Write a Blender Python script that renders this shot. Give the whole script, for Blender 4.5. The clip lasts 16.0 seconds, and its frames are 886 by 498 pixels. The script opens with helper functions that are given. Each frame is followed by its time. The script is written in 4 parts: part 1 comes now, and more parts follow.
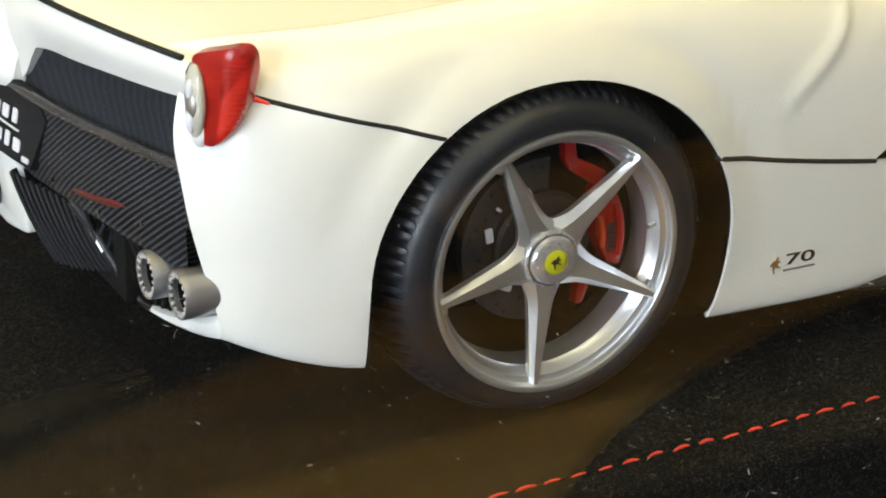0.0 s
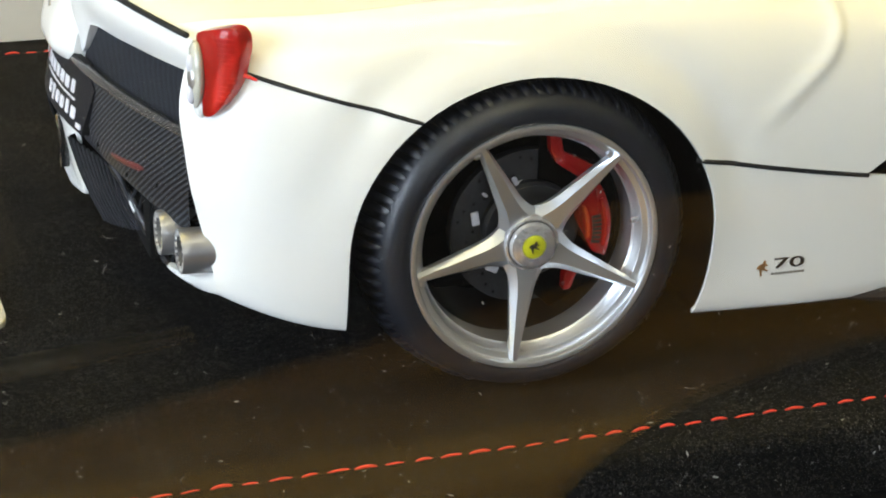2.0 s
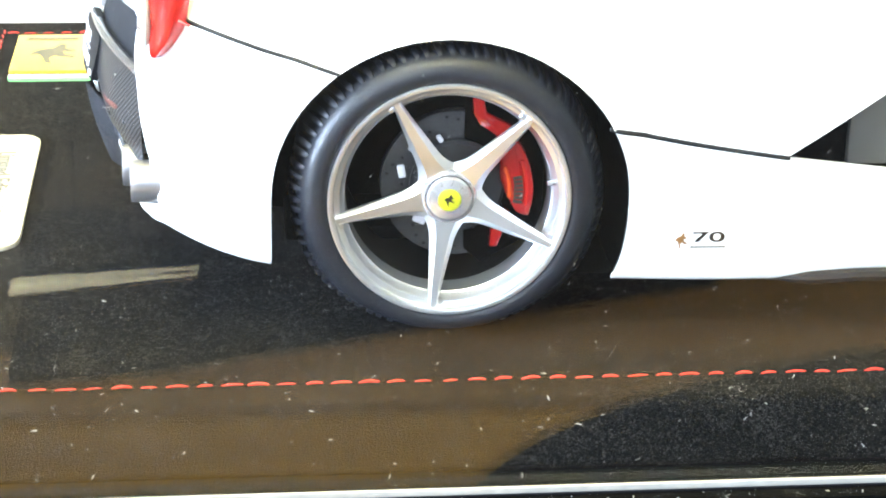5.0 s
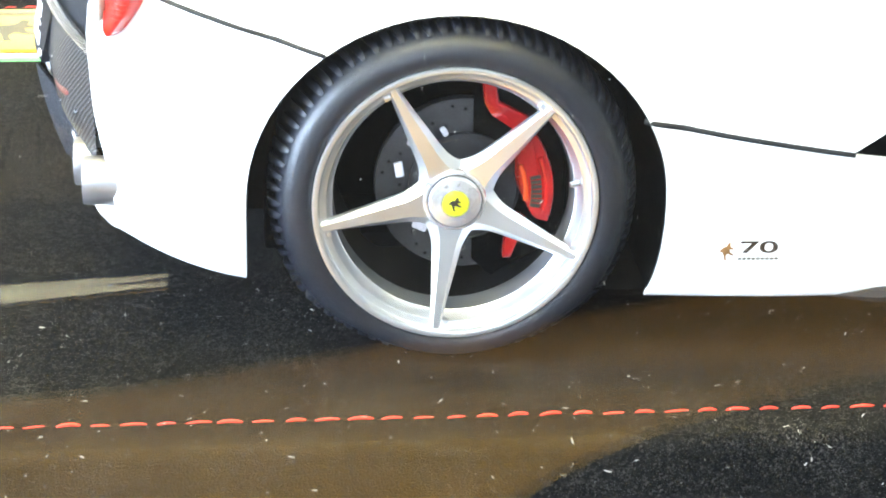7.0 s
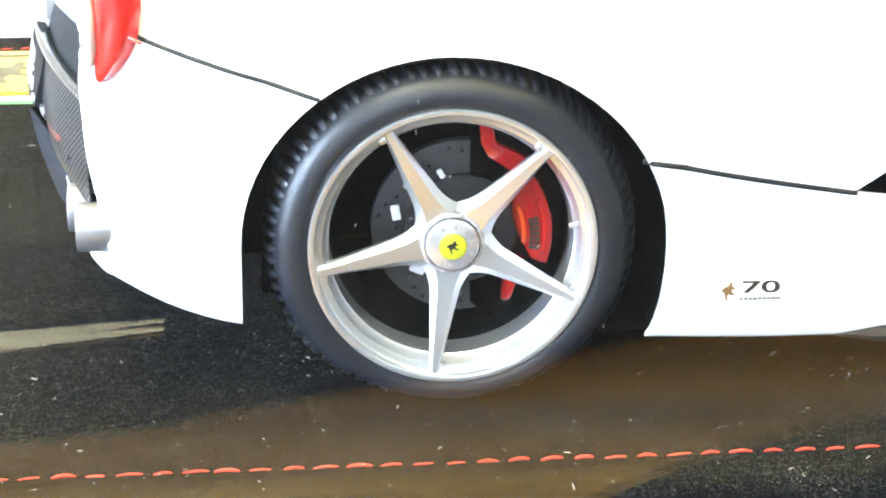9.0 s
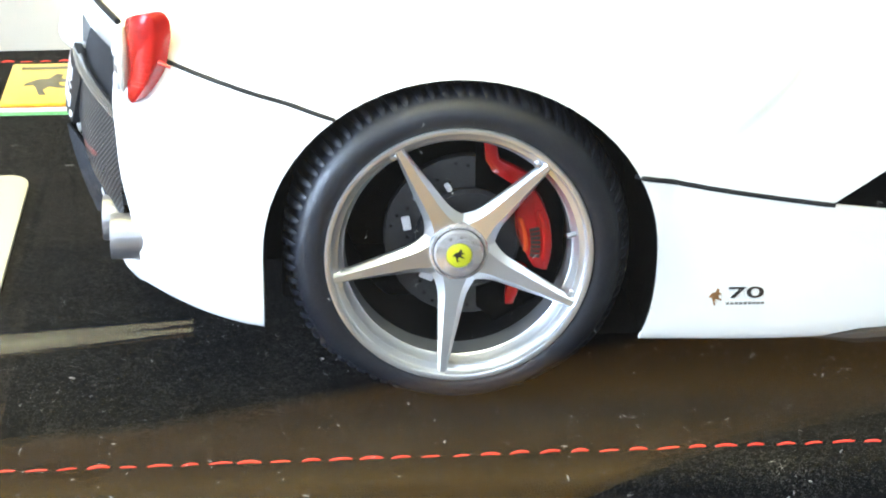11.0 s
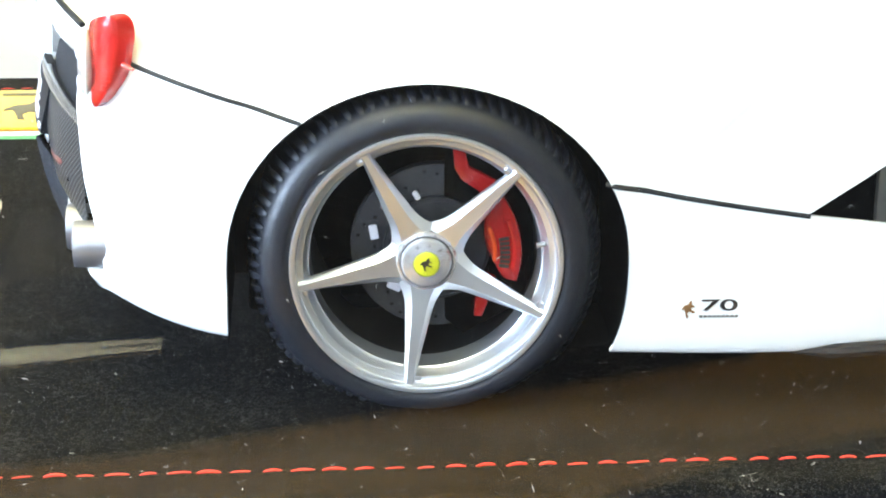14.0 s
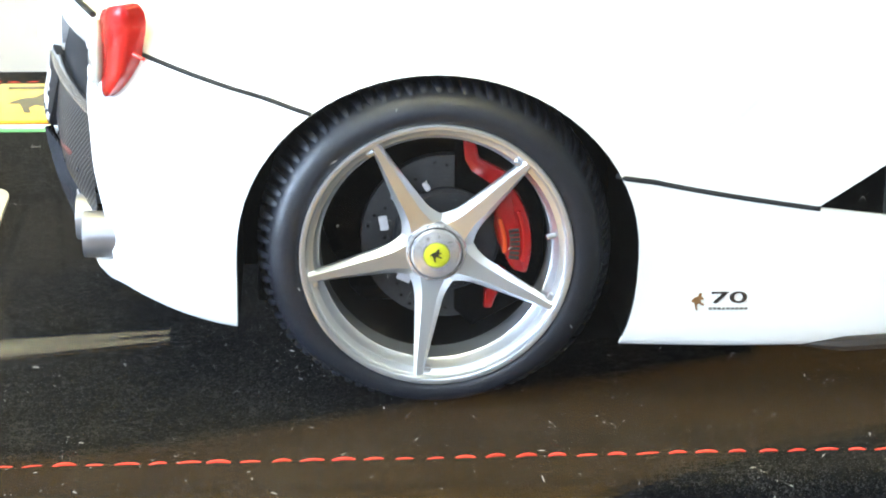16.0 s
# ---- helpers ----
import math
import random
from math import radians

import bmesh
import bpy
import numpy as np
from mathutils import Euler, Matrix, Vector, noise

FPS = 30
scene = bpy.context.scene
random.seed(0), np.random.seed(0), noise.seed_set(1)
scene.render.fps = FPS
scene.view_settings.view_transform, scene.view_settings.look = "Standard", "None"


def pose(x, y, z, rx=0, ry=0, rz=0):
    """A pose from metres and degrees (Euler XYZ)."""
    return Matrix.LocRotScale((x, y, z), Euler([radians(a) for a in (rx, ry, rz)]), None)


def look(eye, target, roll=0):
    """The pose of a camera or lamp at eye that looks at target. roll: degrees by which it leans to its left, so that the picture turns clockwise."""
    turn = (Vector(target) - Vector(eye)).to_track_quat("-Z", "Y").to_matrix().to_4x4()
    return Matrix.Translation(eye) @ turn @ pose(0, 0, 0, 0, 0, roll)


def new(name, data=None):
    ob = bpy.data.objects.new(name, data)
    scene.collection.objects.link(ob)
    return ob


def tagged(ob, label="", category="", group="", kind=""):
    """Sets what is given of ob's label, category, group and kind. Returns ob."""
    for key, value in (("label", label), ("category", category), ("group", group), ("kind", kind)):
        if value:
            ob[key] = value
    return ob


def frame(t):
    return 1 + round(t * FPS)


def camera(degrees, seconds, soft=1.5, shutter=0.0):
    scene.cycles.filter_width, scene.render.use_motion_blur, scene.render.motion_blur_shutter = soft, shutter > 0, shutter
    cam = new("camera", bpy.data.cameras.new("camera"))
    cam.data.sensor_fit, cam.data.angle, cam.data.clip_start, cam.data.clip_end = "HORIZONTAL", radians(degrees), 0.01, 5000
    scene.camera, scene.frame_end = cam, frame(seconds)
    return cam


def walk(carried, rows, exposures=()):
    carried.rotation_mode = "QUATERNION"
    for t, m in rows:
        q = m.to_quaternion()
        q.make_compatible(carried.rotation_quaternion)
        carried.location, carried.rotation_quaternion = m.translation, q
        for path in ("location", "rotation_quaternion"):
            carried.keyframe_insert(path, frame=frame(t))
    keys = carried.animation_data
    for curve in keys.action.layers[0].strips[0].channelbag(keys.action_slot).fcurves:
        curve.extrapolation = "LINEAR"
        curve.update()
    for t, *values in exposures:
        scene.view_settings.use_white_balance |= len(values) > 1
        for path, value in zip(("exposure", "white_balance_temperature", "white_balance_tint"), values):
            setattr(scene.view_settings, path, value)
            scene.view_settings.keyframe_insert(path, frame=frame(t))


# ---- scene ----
MM = 0.001


def shot(x, y, z, tx, ty, tz, roll):
    """A camera pose from millimetres."""
    return look((x * MM, y * MM, z * MM), (tx * MM, ty * MM, tz * MM), roll)


cam = camera(23.07, 16.0, soft=1.9)
walk(cam, [
    (0.0, shot(-117.1, -178.2, 113.4, -2.5, 19.7, 12.4, 2.08)),
    (0.5, shot(-118.5, -178.7, 115.2, -4.1, 19.2, 14.1, 2.34)),
    (1.0, shot(-118.9, -185.7, 114.9, -12.4, 17.3, 15.2, 2.15)),
    (1.5, shot(-107.7, -195.5, 114.4, -10.8, 12.6, 15.4, 2.02)),
    (2.0, shot(-87.3, -213.5, 115.3, -9.9, 3.3, 17.8, 1.85)),
    (2.5, shot(-62.1, -236.9, 109.9, -14.2, -9.6, 17.5, 1.15)),
    (3.0, shot(-40.8, -246.2, 109.6, -9.6, -16.4, 16.2, 1.31)),
    (3.5, shot(-30.5, -251.3, 110.1, -7.3, -20.2, 17.6, 1.29)),
    (4.0, shot(-29.4, -252.5, 110.4, -7.1, -21.0, 18.6, 1.33)),
    (4.5, shot(-29.3, -251.0, 110.1, -6.3, -20.1, 17.1, 1.28)),
    (5.0, shot(-28.2, -249.8, 110.6, -2.7, -18.5, 19.2, 1.26)),
    (5.2, shot(-28.4, -249.8, 110.4, -2.9, -18.5, 18.9, 1.27)),
    (7.3, shot(-23.1, -207.4, 98.0, 1.2, 22.7, 3.2, 1.32)),
    (7.5, shot(-22.8, -206.5, 97.5, 1.2, 23.5, 2.2, 1.32)),
    (8.0, shot(-23.3, -207.3, 98.1, 1.5, 23.2, 4.8, 1.17)),
    (8.5, shot(-22.7, -209.5, 100.2, 1.6, 22.4, 10.2, 0.77)),
    (8.7, shot(-22.8, -208.8, 99.8, 1.7, 22.9, 8.9, 0.66)),
    (10.8, shot(-20.8, -221.2, 107.7, -2.8, 11.2, 16.7, -0.40)),
    (11.0, shot(-21.2, -224.8, 108.2, -1.2, 7.0, 16.4, 0.23)),
    (11.5, shot(-12.3, -223.5, 106.1, 1.3, 8.2, 13.2, -1.81)),
    (12.0, shot(-15.3, -223.2, 103.4, 1.0, 10.7, 16.5, -0.80)),
    (12.5, shot(-16.3, -224.3, 103.9, 3.2, 11.0, 21.5, 0.08)),
    (13.0, shot(-14.4, -222.2, 100.4, 3.7, 11.6, 13.6, -0.09)),
    (13.5, shot(-16.0, -222.1, 100.2, 3.5, 11.9, 14.3, 0.22)),
    (14.0, shot(-16.0, -223.5, 100.0, 2.7, 11.2, 16.1, 0.54)),
    (14.5, shot(-16.3, -223.8, 99.9, 2.3, 11.1, 16.1, 0.68)),
    (15.0, shot(-16.7, -223.6, 99.8, 2.2, 11.1, 15.7, 0.69)),
    (15.5, shot(-17.0, -224.0, 100.1, 1.4, 10.6, 15.7, 0.70)),
    (16.0, shot(-17.5, -223.9, 98.9, 1.6, 10.9, 15.2, 0.78)),
], exposures=[
    (0.0, -0.63, 6200, 8), (0.5, -0.62, 6200, 8), (1.0, -1.1, 6080, 8), (1.5, -0.82, 6080, 8), (2.0, -0.47, 5900, 8), (2.5, -0.12, 5620, 8),
    (3.0, 0.97, 5450, 8), (3.5, 1.38, 5340, 8), (5.0, 1.35, 5340, 8), (7.5, 1.52, 5370, 8), (8.5, 1.52, 5370, 8), (11.0, 0.69, 5310, 8), (11.5, 0.80, 5310, 8), (12.0, 0.90, 5310, 8), (12.5, 0.78, 5310, 8), (13.0, 0.64, 5300, 8), (13.5, 0.82, 5310, 8), (14.5, 0.82, 5310, 8), (16.0, 0.79, 5310, 8),
])

# ---- world and light ----
world = bpy.data.worlds.new("room_air")
scene.world = world
world.use_nodes = True
world.node_tree.nodes["Background"].inputs[0].default_value = (1.0, 0.9, 0.75, 1)
world.node_tree.nodes["Background"].inputs[1].default_value = 0.06


def area_lamp(name, place, target, w, h, watts, colour):
    data = bpy.data.lights.new(name, "AREA")
    data.shape, data.size, data.size_y, data.energy, data.color = "RECTANGLE", w, h, watts, colour
    ob = new(name, data)
    ob.matrix_world = look(place, target)
    return ob


area_lamp("window_light", (-0.62, -2.2, 0.95), (0.0, 0.0, 0.0), 1.2, 0.62, 8.0, (0.95, 0.98, 1.0))
area_lamp("side_window_light", (-1.8, -0.58, 0.45), (0.0, 0.0, 0.0), 0.9, 0.9, 29, (0.84, 0.92, 1.0))
area_lamp("ceiling_light", (0.0, 0.11, 0.8), (0.0, 0.0, 0.0), 1.0, 0.1, 4.4, (1.0, 0.74, 0.17))
area_lamp("ceiling_tube_light", (-0.2, -0.62, 1.3), (-0.02, 0.03, 0.0), 1.1, 0.06, 6.5, (1.0, 0.87, 0.52))


# ---- materials ----
def node_material(name):
    m = bpy.data.materials.new(name)
    m.use_nodes = True
    t = m.node_tree
    return m, t, t.nodes["Principled BSDF"]


def make(name, colour, rough=0.5, metal=0.0, vary=0.12, scale=400.0, bump=0.0, bump_scale=3000.0, coat=0.0, spec=0.5, sub=0.0):
    """Plain surface with grain at two scales and a fine relief."""
    m, t, p = node_material(name)
    p.inputs["Roughness"].default_value, p.inputs["Metallic"].default_value = rough, metal
    p.inputs["Coat Weight"].default_value, p.inputs["Coat Roughness"].default_value = coat, 0.04
    p.inputs["Specular IOR Level"].default_value = spec
    co = t.nodes.new("ShaderNodeTexCoord")
    n1, n2 = t.nodes.new("ShaderNodeTexNoise"), t.nodes.new("ShaderNodeTexNoise")
    n1.inputs["Scale"].default_value, n2.inputs["Scale"].default_value = scale, scale * 9
    n1.inputs["Detail"].default_value = 4
    mix = t.nodes.new("ShaderNodeMix")
    mix.data_type = "FLOAT"
    mix.inputs[0].default_value = 0.4
    ramp = t.nodes.new("ShaderNodeValToRGB")
    ramp.color_ramp.elements[0].position, ramp.color_ramp.elements[1].position = 0.3, 0.7
    ramp.color_ramp.elements[0].color = (*[c * (1 - vary) for c in colour], 1)
    ramp.color_ramp.elements[1].color = (*[min(1, c * (1 + vary)) for c in colour], 1)
    for n in (n1, n2):
        t.links.new(co.outputs["Object"], n.inputs["Vector"])
    t.links.new(n1.outputs[0], mix.inputs[2])
    t.links.new(n2.outputs[0], mix.inputs[3])
    t.links.new(mix.outputs[0], ramp.inputs[0])
    t.links.new(ramp.outputs[0], p.inputs["Base Color"])
    if bump:
        n3, b = t.nodes.new("ShaderNodeTexNoise"), t.nodes.new("ShaderNodeBump")
        n3.inputs["Scale"].default_value, n3.inputs["Detail"].default_value = bump_scale, 5
        b.inputs["Strength"].default_value, b.inputs["Distance"].default_value = bump, 0.0002
        t.links.new(co.outputs["Object"], n3.inputs["Vector"])
        t.links.new(n3.outputs[0], b.inputs["Height"])
        t.links.new(b.outputs[0], p.inputs["Normal"])
    return m


def carbon_weave(name, across, pitch, dark, light, rough):
    """Parallel ribs of carbon cloth under lacquer; across: the way from rib to rib."""
    m, t, p = node_material(name)
    p.inputs["Roughness"].default_value = rough
    p.inputs["Specular IOR Level"].default_value = 0.12
    p.inputs["Coat Weight"].default_value, p.inputs["Coat Roughness"].default_value = 0.2, 0.08
    co, dot, xyz, wv = (t.nodes.new("ShaderNode" + k) for k in ("TexCoord", "VectorMath", "CombineXYZ", "TexWave"))
    dot.operation = "DOT_PRODUCT"
    dot.inputs[1].default_value = Vector(across).normalized()
    wv.inputs["Scale"].default_value = 0.31416 / pitch
    wv.inputs["Distortion"].default_value = 0.0
    ramp, b = t.nodes.new("ShaderNodeValToRGB"), t.nodes.new("ShaderNodeBump")
    ramp.color_ramp.elements[0].position, ramp.color_ramp.elements[1].position = 0.45, 0.85
    ramp.color_ramp.elements[0].color, ramp.color_ramp.elements[1].color = (*dark, 1), (*light, 1)
    b.inputs["Strength"].default_value, b.inputs["Distance"].default_value = 0.5, 0.00008
    t.links.new(co.outputs["Object"], dot.inputs[0])
    t.links.new(dot.outputs["Value"], xyz.inputs[0])
    t.links.new(xyz.outputs[0], wv.inputs["Vector"])
    t.links.new(wv.outputs[0], ramp.inputs[0])
    t.links.new(ramp.outputs[0], p.inputs["Base Color"])
    t.links.new(wv.outputs[0], b.inputs["Height"])
    t.links.new(b.outputs[0], p.inputs["Normal"])
    return m


def clear(name, colour, film=0.0, ior=1.49):
    """Clear plastic with a thin, uneven dust film; added haze lifts the blacks."""
    m, t, p = node_material(name)
    p.inputs["Base Color"].default_value = (*colour, 1)
    p.inputs["Transmission Weight"].default_value, p.inputs["Roughness"].default_value = 1.0, 0.0
    p.inputs["IOR"].default_value = ior
    co, no, sp = t.nodes.new("ShaderNodeTexCoord"), t.nodes.new("ShaderNodeTexNoise"), t.nodes.new("ShaderNodeMapRange")
    no.inputs["Scale"].default_value, no.inputs["Detail"].default_value = 25, 4
    sp.inputs["From Min"].default_value, sp.inputs["From Max"].default_value = 0.25, 0.75
    sp.inputs["To Min"].default_value, sp.inputs["To Max"].default_value = 0.6 * film, 1.4 * film
    haze, mix = t.nodes.new("ShaderNodeBsdfDiffuse"), t.nodes.new("ShaderNodeMixShader")
    haze.inputs["Color"].default_value = (0.80, 0.77, 0.72, 1)
    end = next(n for n in t.nodes if n.type == "OUTPUT_MATERIAL")
    t.links.new(co.outputs["Object"], no.inputs["Vector"])
    t.links.new(no.outputs[0], sp.inputs[0])
    t.links.new(sp.outputs[0], mix.inputs[0])
    t.links.new(p.outputs[0], mix.inputs[1])
    t.links.new(haze.outputs[0], mix.inputs[2])
    t.links.new(mix.outputs[0], end.inputs["Surface"])
    return m


white_paint = make("white_pearl_paint", (0.80, 0.80, 0.775), 0.32, vary=0.015, scale=60, coat=1.0)
black_gap = make("black_gap_rubber", (0.006, 0.006, 0.007), 0.7, vary=0.3)
black_gloss = make("black_gloss_plastic", (0.012, 0.012, 0.014), 0.16, vary=0.2, coat=1.0)
black_matte = make("black_matte_plastic", (0.004, 0.004, 0.0045), 0.8, vary=0.25, spec=0.15)
rubber = make("tyre_rubber", (0.0115, 0.013, 0.019), 0.40, vary=0.3, scale=250, bump=0.25, bump_scale=2500, spec=0.55)
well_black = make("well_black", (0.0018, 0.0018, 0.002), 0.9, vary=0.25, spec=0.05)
alloy = make("brushed_alloy", (0.85, 0.875, 0.93), 0.28, metal=0.88, vary=0.10, scale=220, bump=0.08, bump_scale=5000)
polished_alloy = make("polished_alloy", (0.80, 0.80, 0.83), 0.24, metal=0.75, vary=0.06, scale=220)
steel = make("satin_steel", (0.55, 0.54, 0.52), 0.38, metal=0.85, vary=0.12, scale=300)
disc_grey = make("brake_disc_grey", (0.026, 0.026, 0.030), 0.5, metal=0.2, vary=0.35, scale=500, bump=0.2)
red_enamel = make("red_enamel", (0.33, 0.008, 0.007), 0.22, vary=0.15, scale=300, coat=0.6)
orange_enamel = make("orange_red_enamel", (0.55, 0.06, 0.012), 0.2, vary=0.2, scale=300, coat=0.8)
red_thread = make("red_thread", (0.75, 0.05, 0.025), 0.6, vary=0.25, scale=900, bump=0.5, bump_scale=6000)


def napped(name, dark, fibre):
    """Suede: a dark nap with paler lint fibres and brushed patches."""
    m, t, p = node_material(name)
    p.inputs["Roughness"].default_value, p.inputs["Specular IOR Level"].default_value = 0.9, 0.05
    co, n1, n2, n3, mul, ramp, b = (t.nodes.new("ShaderNode" + k) for k in ("TexCoord", "TexNoise", "TexNoise", "TexNoise", "Mix", "ValToRGB", "Bump"))
    n1.inputs["Scale"].default_value, n1.inputs["Detail"].default_value, n1.inputs["Distortion"].default_value = 2800, 6, 2.0
    n2.inputs["Scale"].default_value, n2.inputs["Detail"].default_value = 140, 3
    n3.inputs["Scale"].default_value, n3.inputs["Detail"].default_value = 5000, 4
    mul.data_type = "FLOAT"
    mul.inputs[0].default_value = 0.12
    ramp.color_ramp.elements[0].position, ramp.color_ramp.elements[1].position = 0.495, 0.585
    tip = ramp.color_ramp.elements.new(0.66)
    tip.color = (*[min(0.3, 4.0 * c) for c in fibre], 1)
    ramp.color_ramp.elements[0].color, ramp.color_ramp.elements[1].color = (*dark, 1), (*fibre, 1)
    b.inputs["Strength"].default_value, b.inputs["Distance"].default_value = 1.0, 0.0002
    for n in (n1, n2, n3):
        t.links.new(co.outputs["Object"], n.inputs["Vector"])
    t.links.new(n1.outputs[0], mul.inputs[2])
    t.links.new(n2.outputs[0], mul.inputs[3])
    t.links.new(mul.outputs[0], ramp.inputs[0])
    t.links.new(ramp.outputs[0], p.inputs["Base Color"])
    t.links.new(n3.outputs[0], b.inputs["Height"])
    t.links.new(b.outputs[0], p.inputs["Normal"])
    return m


suede = napped("black_suede", (0.0030, 0.0030, 0.0036), (0.0178, 0.0163, 0.0148))
plinth_black = make("black_lacquer", (0.003, 0.003, 0.0034), 0.85, vary=0.7, scale=700, bump=0.6, spec=0.08)
cream_metal = make("cream_plate", (0.50, 0.47, 0.39), 0.4, vary=0.04, scale=150)
ink_grey = make("grey_ink", (0.165, 0.158, 0.14), 0.6, vary=0.1)
ink_dark = make("dark_ink", (0.03, 0.025, 0.022), 0.4, vary=0.2)
ink_brown = make("bronze_ink", (0.30, 0.16, 0.06), 0.35, vary=0.3, metal=0.3)
ink_white = make("white_ink", (0.66, 0.66, 0.72), 0.5, vary=0.05)
yellow_enamel = make("yellow_enamel", (0.60, 0.43, 0.012), 0.3, vary=0.06, scale=200, coat=0.5)
lime_enamel = make("lime_yellow_enamel", (0.56, 0.58, 0.016), 0.3, vary=0.06, scale=900, coat=0.5)
green_edge = make("green_enamel_edge", (0.25, 0.55, 0.20), 0.4, vary=0.1)


def wood_grain(name, dark, light):
    """Long fibres along x, with broad bands and fine streaks."""
    m, t, p = node_material(name)
    p.inputs["Roughness"].default_value = 0.5
    co, mp, n1, n2, mix, ramp = (t.nodes.new("ShaderNode" + k) for k in ("TexCoord", "Mapping", "TexNoise", "TexNoise", "Mix", "ValToRGB"))
    mp.inputs["Scale"].default_value = (0.06, 1.0, 1.0)
    n1.inputs["Scale"].default_value, n1.inputs["Detail"].default_value = 90, 3
    n2.inputs["Scale"].default_value, n2.inputs["Detail"].default_value = 650, 6
    mix.data_type = "FLOAT"
    mix.inputs[0].default_value = 0.6
    ramp.color_ramp.elements[0].position, ramp.color_ramp.elements[1].position = 0.41, 0.60
    ramp.color_ramp.elements[0].color, ramp.color_ramp.elements[1].color = (*dark, 1), (*light, 1)
    t.links.new(co.outputs["Object"], mp.inputs["Vector"])
    t.links.new(mp.outputs[0], n1.inputs["Vector"])
    t.links.new(co.outputs["Object"], n2.inputs["Vector"])
    t.links.new(n1.outputs[0], mix.inputs[2])
    t.links.new(n2.outputs[0], mix.inputs[3])
    t.links.new(mix.outputs[0], ramp.inputs[0])
    t.links.new(ramp.outputs[0], p.inputs["Base Color"])
    return m


wood = wood_grain("brown_wood", (0.12, 0.063, 0.007), (0.40, 0.215, 0.020))
# Brighter and dimmer copies of the wood, for the light falloff on the table.
lit_wood = wood_grain("lit_brown_wood", (0.30, 0.17, 0.016), (0.72, 0.42, 0.045))
dim_wood = wood_grain("dim_brown_wood", (0.085, 0.044, 0.005), (0.30, 0.155, 0.014))
wall_cream = make("cream_wall_paint", (0.78, 0.74, 0.66), 0.8, vary=0.03, scale=3)
ceiling_warm = make("warm_ceiling_paint", (0.80, 0.75, 0.62), 0.85, vary=0.03, scale=3)
floor_dark = make("dark_floor", (0.03, 0.025, 0.02), 0.6, vary=0.3, scale=8)
frost = make("frosted_acrylic_edge", (0.64, 0.62, 0.57), 0.25, vary=0.25, scale=40, coat=0.3)
dust_white = make("dust", (0.68, 0.67, 0.64), 0.9, vary=0.1)
weave = carbon_weave("carbon_weave", (0.0, 0.66, 0.75), 0.00062, (0.002, 0.002, 0.003), (0.052, 0.056, 0.068), 0.42)
acrylic = clear("clear_acrylic", (1, 1, 1), 0.0027)


# ---- building blocks, all in millimetres ----
def part(name, bm, material, parent=None, label="", smooth=True, sharp=38):
    """Links a bmesh as one mesh object, under a thing or a part."""
    bmesh.ops.scale(bm, vec=(MM, MM, MM), verts=bm.verts)
    bmesh.ops.recalc_face_normals(bm, faces=bm.faces)
    me = bpy.data.meshes.new(name)
    bm.to_mesh(me)
    bm.free()
    me.materials.append(material)
    if smooth:
        for p in me.polygons:
            p.use_smooth = True
        me.set_sharp_from_angle(angle=radians(sharp))
    ob = new(name, me)
    if parent:
        ob.parent = parent
    if label:
        ob["label"] = label
    return ob


def thing(name, x=0, y=0, z=0, rz=0, label="", category="", group="", kind=""):
    e = new(name)
    e.matrix_world = pose(x * MM, y * MM, z * MM, 0, 0, rz)
    e.empty_display_size = 0.01
    return tagged(e, label, category, group, kind)


def block(x0, x1, y0, y1, z0, z1, bevel=0.0, seg=2):
    bm = bmesh.new()
    bmesh.ops.create_cube(bm, size=1)
    for v in bm.verts:
        v.co = ((x0 + x1) / 2 + v.co.x * (x1 - x0), (y0 + y1) / 2 + v.co.y * (y1 - y0), (z0 + z1) / 2 + v.co.z * (z1 - z0))
    if bevel:
        bmesh.ops.bevel(bm, geom=bm.edges[:], offset=bevel, segments=seg, affect="EDGES", profile=0.5)
    return bm


def grid_mesh(points, close_u=False, close_v=False):
    """A sheet of quads from rows of points."""
    bm = bmesh.new()
    vs = [[bm.verts.new(p) for p in row] for row in points]
    nu, nv = len(vs), len(vs[0])
    for i in range(nu - (not close_u)):
        for j in range(nv - (not close_v)):
            a, b = vs[i][j], vs[(i + 1) % nu][j]
            c, d = vs[(i + 1) % nu][(j + 1) % nv], vs[i][(j + 1) % nv]
            bm.faces.new((a, b, c, d))
    return bm


def lathe(profile, n=64, axis_y=True, close=False):
    """Turns a profile of (radius, depth) about the y axis."""
    rows = []
    for i in range(n):
        a = 2 * math.pi * i / n
        rows.append([(r * math.cos(a), d, r * math.sin(a)) for r, d in profile])
    return grid_mesh(rows, True, close)


def prism(outline, y0, y1, bevel=0.0):
    """A plate with an outline in x and z, from depth y0 to y1."""
    bm = bmesh.new()
    f = bm.faces.new([bm.verts.new((x, y0, z)) for x, z in outline])
    r = bmesh.ops.extrude_face_region(bm, geom=[f])
    for v in r["geom"]:
        if isinstance(v, bmesh.types.BMVert):
            v.co.y = y1
    if bevel:
        bmesh.ops.bevel(bm, geom=bm.edges[:], offset=bevel, segments=2, affect="EDGES", profile=0.5)
    return bm


